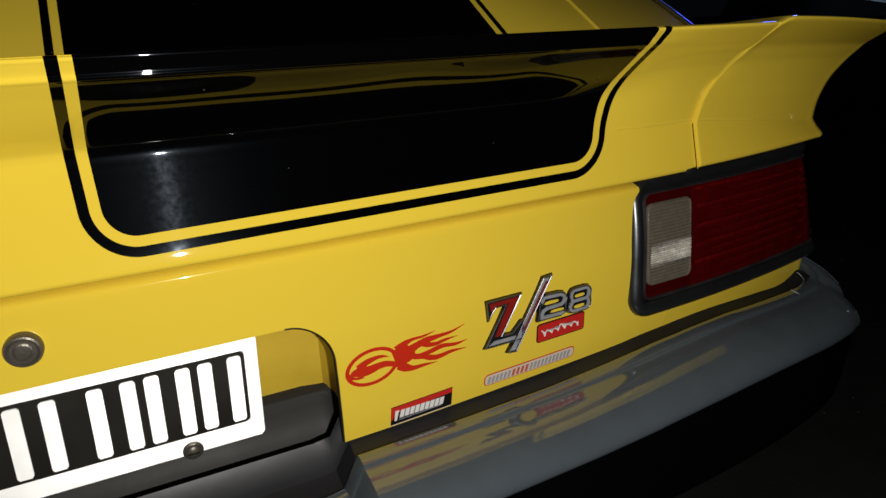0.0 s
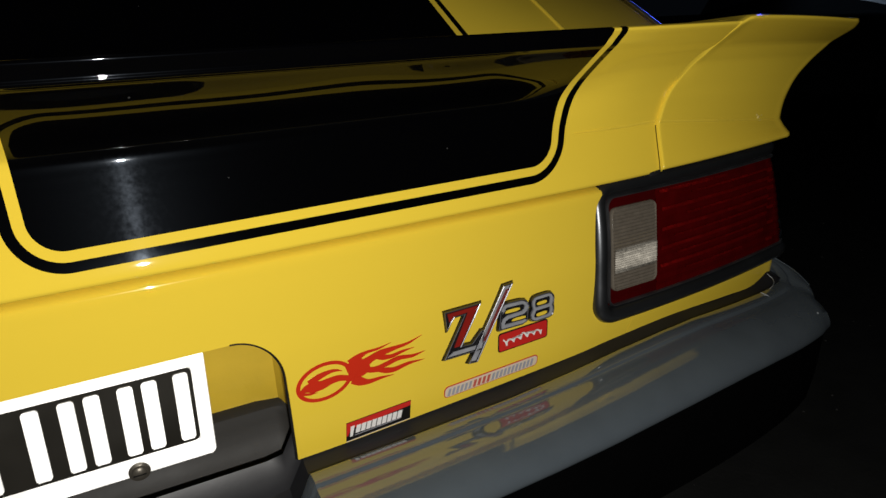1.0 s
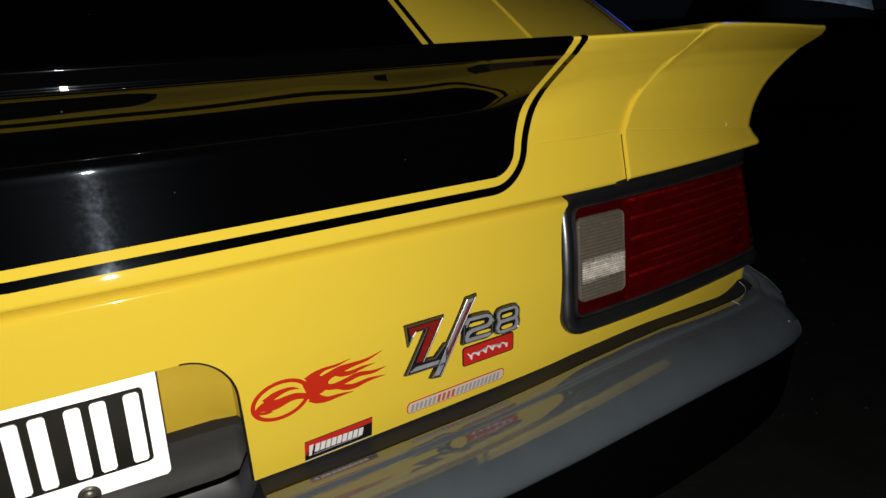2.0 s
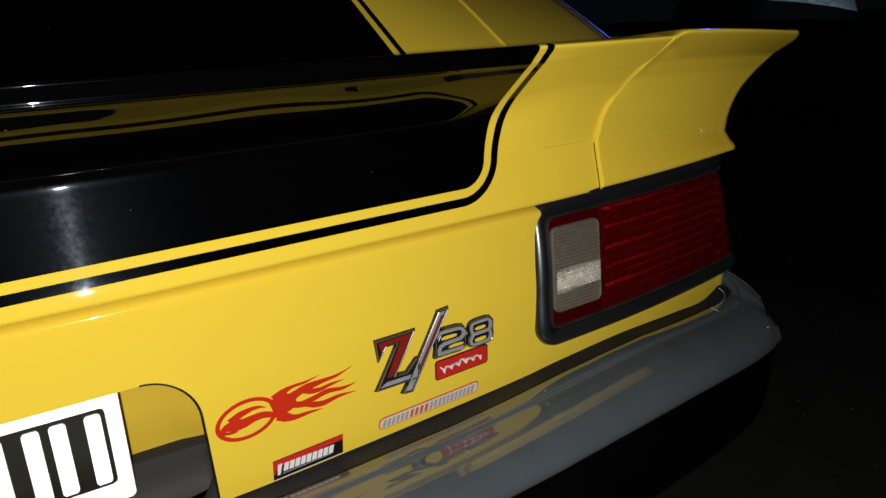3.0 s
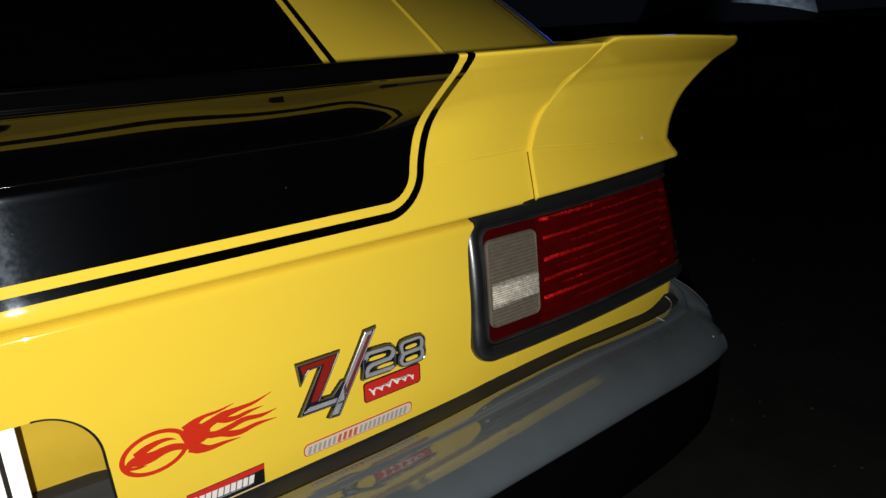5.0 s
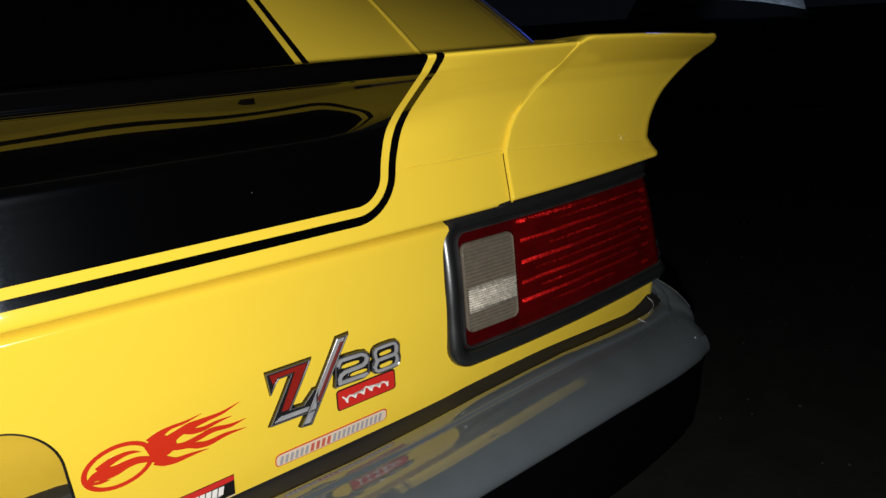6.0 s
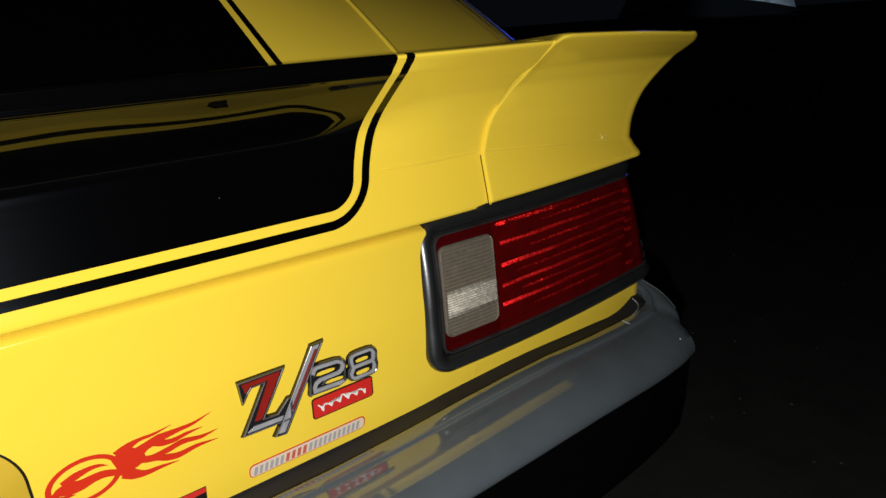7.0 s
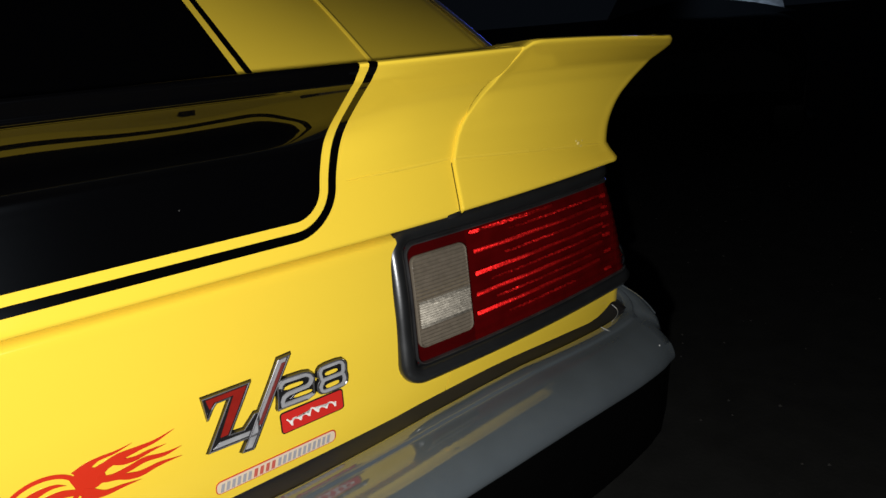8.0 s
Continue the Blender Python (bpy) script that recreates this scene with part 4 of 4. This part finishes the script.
def stroke(path, w, high, closed=False):
    """A flat silvered face with sloping sides that follows a line."""
    path = [Vector(p) for p in path]
    n = len(path)
    rows = []
    for i, p in enumerate(path):
        a = path[i - 1] if i or closed else p
        c = path[(i + 1) % n] if i < n - 1 or closed else p
        d1, d2 = (p - a).normalized(), (c - p).normalized()
        d = ((d1 if d1.length else d2) + (d2 if d2.length else d1)).normalized()
        side = Vector((-d.y, d.x)) / max(0.6, d.dot(d2 if d2.length else d1))
        rows.append([(q.x, tail_y(q.x, q.y) - h, q.y) for q, h in ((p + side * (w * k), h) for k, h in ((-0.5, high - 0.0016), (-0.36, high), (0.36, high), (0.5, high - 0.0016)))])
    bm = bmesh.new()
    sheet(bm, rows + rows[:1] if closed else rows)
    return part("face", bm, M_CAST, emblem, "silvered face", smooth=False)


def pierced(outline, slots):
    outline = softened(outline)
    raised("block", outline, M_DARKCHROME, 0.0012, 0.0040)
    for o in map(softened, slots):
        part("slot_rim", slab(bmesh.new(), grow(o, 0.0012), 0.0033, 0.0006), M_DARKCHROME, emblem, smooth=False)
        part("slot", slab(bmesh.new(), o, 0.0036, 0.0006), M_YELLOW, emblem, smooth=False)


pierced([(0.4140, 0.6622), (0.4186, 0.6662), (0.4404, 0.6657), (0.4452, 0.6600), (0.4436, 0.6535), (0.4425, 0.6410), (0.4136, 0.6412), (0.4101, 0.6403), (0.4117, 0.6470), (0.4128, 0.6560)],
        ([(0.4178, 0.6558), (0.4205, 0.6592), (0.4350, 0.6588), (0.4340, 0.6560)], [(0.4240, 0.6468), (0.4275, 0.6495), (0.4408, 0.6492), (0.4402, 0.6466)]))
pierced([(0.4475, 0.6617), (0.4517, 0.6655), (0.4700, 0.6660), (0.4739, 0.6615), (0.4725, 0.6532), (0.4731, 0.6490), (0.4715, 0.6427), (0.4663, 0.6405), (0.4479, 0.6403), (0.4446, 0.6452), (0.4458, 0.6514), (0.4482, 0.6534), (0.4468, 0.6572)],
        ([(0.4535, 0.6585), (0.4646, 0.6592), (0.4652, 0.6562), (0.4541, 0.6555)], [(0.4523, 0.6478), (0.4647, 0.6486), (0.4643, 0.6452), (0.4531, 0.6444)]))
stroke([(0.4158, 0.6585), (0.4170, 0.6612), (0.4198, 0.6631), (0.4378, 0.6627), (0.4412, 0.6606), (0.4422, 0.6578), (0.4408, 0.6545), (0.4378, 0.6527), (0.4215, 0.6519), (0.4175, 0.6500), (0.4158, 0.6468), (0.4156, 0.6437), (0.4280, 0.6437), (0.4408, 0.6438)], 0.0036, 0.0040)
stroke([(0.4515, 0.6622), (0.4535, 0.6630), (0.4675, 0.6634), (0.4697, 0.6622), (0.4706, 0.6598), (0.4698, 0.6545), (0.4680, 0.6528), (0.4520, 0.6523), (0.4503, 0.6540), (0.4500, 0.6595)], 0.0032, 0.0040, True)
stroke([(0.4510, 0.6514), (0.4525, 0.6524), (0.4680, 0.6529), (0.4697, 0.6514), (0.4700, 0.6482), (0.4690, 0.6446), (0.4668, 0.6430), (0.4512, 0.6424), (0.4490, 0.6438), (0.4484, 0.6470)], 0.0032, 0.00396, True)

M_STEEL = mat("dull_steel", (0.15, 0.135, 0.11), 0.38, metal=0.6, bump=0.3, scale=500, vary=0.25)

# boot lock
lock = new("boot_lock")
lock.parent = car
tagged(lock, "round worn metal boot lock")


def turned(bm, cx, cz, prof, y, n=32):
    """A body turned about an axis that points out of the tail; prof: radius, proud."""
    rows = [[(cx + r * math.cos(2 * math.pi * k / n), y - h, cz + r * math.sin(2 * math.pi * k / n)) for k in range(n)] for r, h in prof]
    vs = [[bm.verts.new(p) for p in r] for r in rows]
    for a, b in zip(vs, vs[1:]):
        for k in range(n):
            bm.faces.new((a[k], a[(k + 1) % n], b[(k + 1) % n], b[k]))
    bm.faces.new(vs[-1])


LX, LZ = 0.0105, 0.7150
part("bezel", (lambda b: (turned(b, LX, LZ, ((0.0118, -0.004), (0.0118, 0.004), (0.0108, 0.0058), (0.0096, 0.0062), (0.0088, 0.0048)), tail_y(LX, LZ)), b)[1])(bmesh.new()), M_STEEL, lock)
part("cylinder", (lambda b: (turned(b, LX, LZ, ((0.0088, 0.0), (0.0088, 0.0045), (0.0080, 0.0056), (0.0040, 0.0058)), tail_y(LX, LZ)), b)[1])(bmesh.new()), M_STEEL, lock)
part("cover", (lambda b: (turned(b, LX, LZ, ((0.0062, 0.0050), (0.0062, 0.0064), (0.0050, 0.0068), (0.0046, 0.0060), (0.0010, 0.0062)), tail_y(LX, LZ)), b)[1])(bmesh.new()), M_STEEL, lock, "dull keyhole cover")

# ---- number plate in its recess ----
# thin black strip along the edge of the plate opening
for sign in (1, -1):
    bm = bmesh.new()
    pts, nrm = [], []
    for i in range(40):
        z = 0.578 + (HOLE_Z - HOLE_R - 0.578) * i / 12 if i < 12 else HOLE_Z - HOLE_R + HOLE_R * math.sin((i - 12) / 27 * math.pi / 2)
        x = hole_x(z) - 0.0012
        q = low_point(x, z)
        pts.append(Vector((sign * x, q[1] + 0.0010, q[2])))
        nrm.append(Vector((0, -1, 0)))
    tube(bm, pts, nrm, 0.0009, 0.0016, 8)
    part("edge_strip", bm, M_RUBBER, car, "thin black strip along the edge of the plate opening")
recess = new("plate_recess")
recess.parent = car
tagged(recess, "yellow recess behind the number plate with a black lower edge")
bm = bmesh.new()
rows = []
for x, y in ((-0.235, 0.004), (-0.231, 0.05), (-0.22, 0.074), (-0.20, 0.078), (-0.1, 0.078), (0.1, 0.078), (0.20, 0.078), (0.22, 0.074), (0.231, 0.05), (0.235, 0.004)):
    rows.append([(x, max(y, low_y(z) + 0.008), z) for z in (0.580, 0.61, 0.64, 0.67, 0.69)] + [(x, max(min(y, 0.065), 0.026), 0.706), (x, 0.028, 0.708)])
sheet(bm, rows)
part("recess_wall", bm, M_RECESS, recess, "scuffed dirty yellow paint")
bm = bmesh.new()
rows = []
for x, y in [(sx, sy) for sx, sy in ((-0.26, 0.012), (-0.243, 0.014), (-0.236, 0.024), (-0.231, 0.038), (-0.224, 0.047), (-0.213, 0.051), (-0.1, 0.052), (0.1, 0.052), (0.213, 0.051), (0.224, 0.047), (0.231, 0.038), (0.236, 0.024), (0.243, 0.014), (0.26, 0.012))]:
    rows.append([(x, y + 0.034, 0.5925), (x, y + 0.022, 0.5915), (x, y + 0.016, 0.5880), (x, y + 0.013, 0.578), (x, y + 0.010, 0.566), (x, y + 0.002, 0.553), (x, y - 0.012, 0.541), (x, y - 0.028, 0.530), (x, y - 0.04, 0.50), (x, y, 0.46)])
sheet(bm, rows)
part("valance", bm, M_VALANCE, recess, "black valance below the plate")

PLATE_Y = 0.056
plate = new("number_plate")
plate.parent = car
tagged(plate, "black number plate with broad white border and white bars")


def flat_y(x, z):
    return PLATE_Y


part("border", slab(bmesh.new(), rounded(-0.163, 0.1595, 0.5680, 0.6665, 0.0045, 0.04), 0.0, 0.0015, base=flat_y), M_WHITE, plate, "white reflective border", smooth=False)


def sheeting(bm, x0, x1, z0, z1, r, shear, lift, gap=None, pitch=0.0012):
    """Fine saw-tooth faces leant midway between torch and camera, to shine in its view; gap: x0, x1, z0, z1 left open.
    """
    n = int((z1 - z0) / pitch)
    for i in range(n):
        a, c = z0 + (z1 - z0) * i / n, z0 + (z1 - z0) * (i + 1) / n
        m = (a + c) / 2
        e = min(m - z0, z1 - m)
        cut = r - math.sqrt(max(0.0, r * r - (r - e) ** 2)) if e < r else 0.0
        spans = [(x0 + cut, x1 - cut)]
        if gap and gap[2] < m < gap[3]:
            spans = [(x0 + cut, gap[0]), (gap[1], x1 - cut)]
        for u, v in spans:
            bm.faces.new([bm.verts.new((x + shear * (m - z0), PLATE_Y - lift - d, z)) for x, z, d in ((u, a, 0.0006), (v, a, 0.0006), (v, c, 0.0), (u, c, 0.0))])
    return bm


part("sheeting", sheeting(bmesh.new(), -0.1625, 0.1590, 0.5685, 0.6660, 0.0045, 0.04, 0.0002, (-0.1505, 0.1486, 0.5850, 0.6540)), M_SHEETING, plate, "white reflective sheeting", smooth=False)
part("field", slab(bmesh.new(), rounded(-0.151, 0.1490, 0.5850, 0.6540, 0.005, 0.04), 0.0006, 0.0006, base=flat_y), M_PLATE, plate, "black field", smooth=False)
for x in (-0.0265, 0.0290, 0.0700, 0.1110):
    for d in (0.0, 0.0235):
        part("bar", slab(bmesh.new(), rounded(x + d, x + d + 0.0115, 0.5885, 0.6505, 0.0030, 0.04), 0.0016, 0.0012, base=flat_y), M_WHITE, plate, smooth=False)
        part("sheeting", sheeting(bmesh.new(), x + d + 0.0002, x + d + 0.0113, 0.5887, 0.6503, 0.0030, 0.04, 0.0018), M_SHEETING, plate, smooth=False)
for sx in (0.0985, -0.0985):
    screw = part("screw", (lambda b: (turned(b, sx, 0.5715, ((0.0085, 0.0), (0.0085, 0.0012), (0.0062, 0.0022), (0.0060, 0.0042), (0.0045, 0.0056), (0.0015, 0.0062)), PLATE_Y), b)[1])(bmesh.new()), M_STEEL, plate, "dull steel screw")
    part("slot", slab(bmesh.new(), [(sx - 0.005, 0.5709), (sx + 0.005, 0.5709), (sx + 0.005, 0.5721), (sx - 0.005, 0.5721)], 0.0064, 0.0004, base=flat_y), M_BLACK, screw, smooth=False)

# chromed moulding along the edge of each sail panel
for sign in (1, -1):
    bm = bmesh.new()
    pts = [Vector((sign * (DECK_X + 0.002 + sail(y)), y, deck(0.8, y) + 0.002)) for y in ys]
    tube(bm, pts, [Vector((0.16, -0.42, 0.9)).normalized()] * len(pts), 0.0042, 0.0016, 12)
    part("edge_moulding", bm, M_MOULDING, car, "thin chromed moulding")

# ---- the rest of the car, plain ----
def shell(stations):
    bm = bmesh.new()
    rows = []
    for y, hw, top, low in stations:
        sec = []
        for k in range(25):
            a = math.pi * k / 24
            c, sn = math.cos(a), math.sin(a)
            sec.append((hw * math.copysign(abs(c) ** 0.35, c), y, (top + low) / 2 + (top - low) / 2 * (2 * sn ** 0.35 - 1)))
        rows.append([(hw * 0.9, y, low)] + sec + [(-hw * 0.9, y, low), (hw * 0.9, y, low)])
    vs = sheet(bm, rows)
    bm.faces.new(vs[0][:-1])
    bm.faces.new(vs[-1][:-1])
    return bm


def cabin(stations):
    bm = bmesh.new()
    sheet(bm, [[(-hw - 0.1, y, 0.84), (-hw, y, z - 0.06), (-hw + 0.06, y, z), (0, y, z + 0.02), (hw - 0.06, y, z), (hw, y, z - 0.06), (hw + 0.1, y, 0.84)] for y, hw, z in stations])
    return bm


def wheel(owner, x, y, rim):
    w = new("wheel")
    w.parent = owner
    for name, prof, m in (("tyre", ((0.20, -0.10), (0.29, -0.10), (0.315, -0.085), (0.32, -0.05), (0.32, 0.05), (0.315, 0.085), (0.29, 0.10), (0.20, 0.10)), M_RUBBER),
                          ("rim", ((0.20, -0.095), (0.19, -0.07), (0.12, -0.06), (0.05, -0.075), (0.05, 0.075), (0.12, 0.06), (0.19, 0.07), (0.20, 0.095)), rim)):
        bm = bmesh.new()
        n = 40
        vs = [[bm.verts.new((x + h, y + r * math.cos(2 * math.pi * k / n), 0.32 + r * math.sin(2 * math.pi * k / n))) for k in range(n)] for r, h in prof]
        for a, b in zip(vs, vs[1:]):
            for k in range(n):
                bm.faces.new((a[k], a[(k + 1) % n], b[(k + 1) % n], b[k]))
        part(name, bm, m, w)


part("body_shell", shell(((0.10, 0.80, 0.72, 0.42), (0.5, 0.86, 0.82, 0.30), (1.2, 0.895, 0.86, 0.24), (2.2, 0.90, 0.88, 0.22), (3.2, 0.89, 0.87, 0.22), (4.0, 0.87, 0.84, 0.26),
                          (4.45, 0.80, 0.76, 0.34), (4.55, 0.70, 0.66, 0.42))), M_YELLOW, car)
part("roof", cabin(((0.57, 0.66, 1.15), (0.85, 0.64, 1.24), (1.4, 0.62, 1.29), (2.3, 0.62, 1.28), (2.6, 0.64, 1.22), (3.2, 0.72, 0.90))), M_YELLOW, car)
for x in (-0.76, 0.76):
    for y in (0.95, 3.65):
        wheel(car, x, y, M_CHROME)

# ---- a second car, parked beyond ----
parked = new("car")
tagged(parked, "dark parked car with a pale reflection painted on its windscreen, dimly lit", "car")
M_DARK = mat("dark_paint", (0.005, 0.006, 0.007), 0.8, vary=0.2, scale=30, spec=0.05)
# reflected light painted into one side of the windscreen's colour, broken by noise
M_SHEEN_GLASS = mat("sheen_glass", (0.010, 0.011, 0.013), 0.2, bump=0.3, scale=60)
glass_tree = M_SHEEN_GLASS.node_tree
tc = glass_tree.nodes.new("ShaderNodeTexCoord")
sep = glass_tree.nodes.new("ShaderNodeSeparateXYZ")
cloud = glass_tree.nodes.new("ShaderNodeTexNoise")
cloud.inputs["Scale"].default_value = 14
edge = glass_tree.nodes.new("ShaderNodeMapRange")
edge.inputs[1].default_value, edge.inputs[2].default_value = 0.06, 0.22
both = glass_tree.nodes.new("ShaderNodeMath")
both.operation = "MULTIPLY"
tint = glass_tree.nodes.new("ShaderNodeMix")
tint.data_type = "RGBA"
tint.inputs[6].default_value, tint.inputs[7].default_value = (0.01, 0.011, 0.013, 1), (0.80, 0.84, 0.88, 1)
glass_tree.links.new(tc.outputs["Object"], sep.inputs[0])
glass_tree.links.new(tc.outputs["Object"], cloud.inputs["Vector"])
glass_tree.links.new(sep.outputs[0], edge.inputs[0])
glass_tree.links.new(edge.outputs[0], both.inputs[0])
glass_tree.links.new(cloud.outputs["Fac"], both.inputs[1])
glass_tree.links.new(both.outputs[0], tint.inputs[0])
glass_tree.links.new(tint.outputs[2], glass_tree.nodes["Principled BSDF"].inputs["Base Color"])
part("body_shell", shell(((-1.35, 0.70, 0.66, 0.40), (-1.25, 0.80, 0.74, 0.30), (-0.8, 0.84, 0.83, 0.24), (0.0, 0.86, 0.885, 0.22), (1.0, 0.87, 0.89, 0.22), (2.0, 0.86, 0.88, 0.24), (2.7, 0.80, 0.82, 0.34))), M_DARK, parked)
part("roof", cabin(((0.58, 0.60, 1.32), (0.9, 0.62, 1.36), (1.4, 0.60, 1.34), (1.9, 0.62, 1.10), (2.2, 0.66, 0.88))), M_DARK, parked)
bm = bmesh.new()
rows = []
for k in range(9):
    t = k / 8
    row = []
    for j in range(25):
        u = j / 12 - 1
        base = Vector((0.70 * u, 0.10 * u * u + 0.01, 1.01 - 0.12 * abs(u) ** 1.7))
        top = Vector((0.58 * u, 0.62 + 0.05 * u * u, 1.33 - 0.02 * u * u))
        row.append(base.lerp(top, t))
    rows.append(row)
sheet(bm, rows)
thick(part("windscreen", bm, M_SHEEN_GLASS, parked, "windscreen with a pale reflection painted on one side"), 0.005)
bm = bmesh.new()
sheet(bm, [[(0.80 * (j / 12 - 1), -0.10 * (1 - (j / 12 - 1) ** 2), 0.86), (0.70 * (j / 12 - 1), 0.10 * (j / 12 - 1) ** 2, 1.008 - 0.12 * abs(j / 12 - 1) ** 1.7)] for j in range(25)])
part("scuttle", bm, M_DARK, parked)
for x in (-0.74, 0.74):
    for y in (-0.75, 1.75):
        wheel(parked, x, y, M_DARK)
parked.matrix_world = pose(5.07, 3.09, 0, 0, 0, -58)

# ---- grit on the asphalt ----
random.seed(11)
verts, faces = [], []
for i in range(1500):
    cx, cy = random.uniform(0.9, 7.0), random.uniform(-1.0, 5.5)
    r = random.uniform(0.0015, 0.005) if random.random() < 0.93 else random.uniform(0.005, 0.008)
    k = len(verts)
    for dx, dy, dz in ((1, 0, 0.3), (0, 1, 0.35), (-1, 0, 0.25), (0, -1, 0.3), (0.1, 0.1, 0.9), (0, 0, -0.2)):
        verts.append((cx + dx * r * random.uniform(0.7, 1.3), cy + dy * r * random.uniform(0.7, 1.3), max(0.0, dz * r * 1.1)))
    faces += [(k, k + 1, k + 4), (k + 1, k + 2, k + 4), (k + 2, k + 3, k + 4), (k + 3, k, k + 4), (k + 1, k, k + 5), (k + 2, k + 1, k + 5), (k + 3, k + 2, k + 5), (k, k + 3, k + 5)]
grit_mesh = bpy.data.meshes.new("grit")
grit_mesh.from_pydata(verts, [], faces)
grit_mesh.materials.append(mat("grit_stone", (0.06, 0.058, 0.054), 0.8, vary=0.4, scale=60))
grit = new("grit", grit_mesh)
tagged(grit, "loose pale grit scattered over the dark asphalt", "grit", kind="stuff")
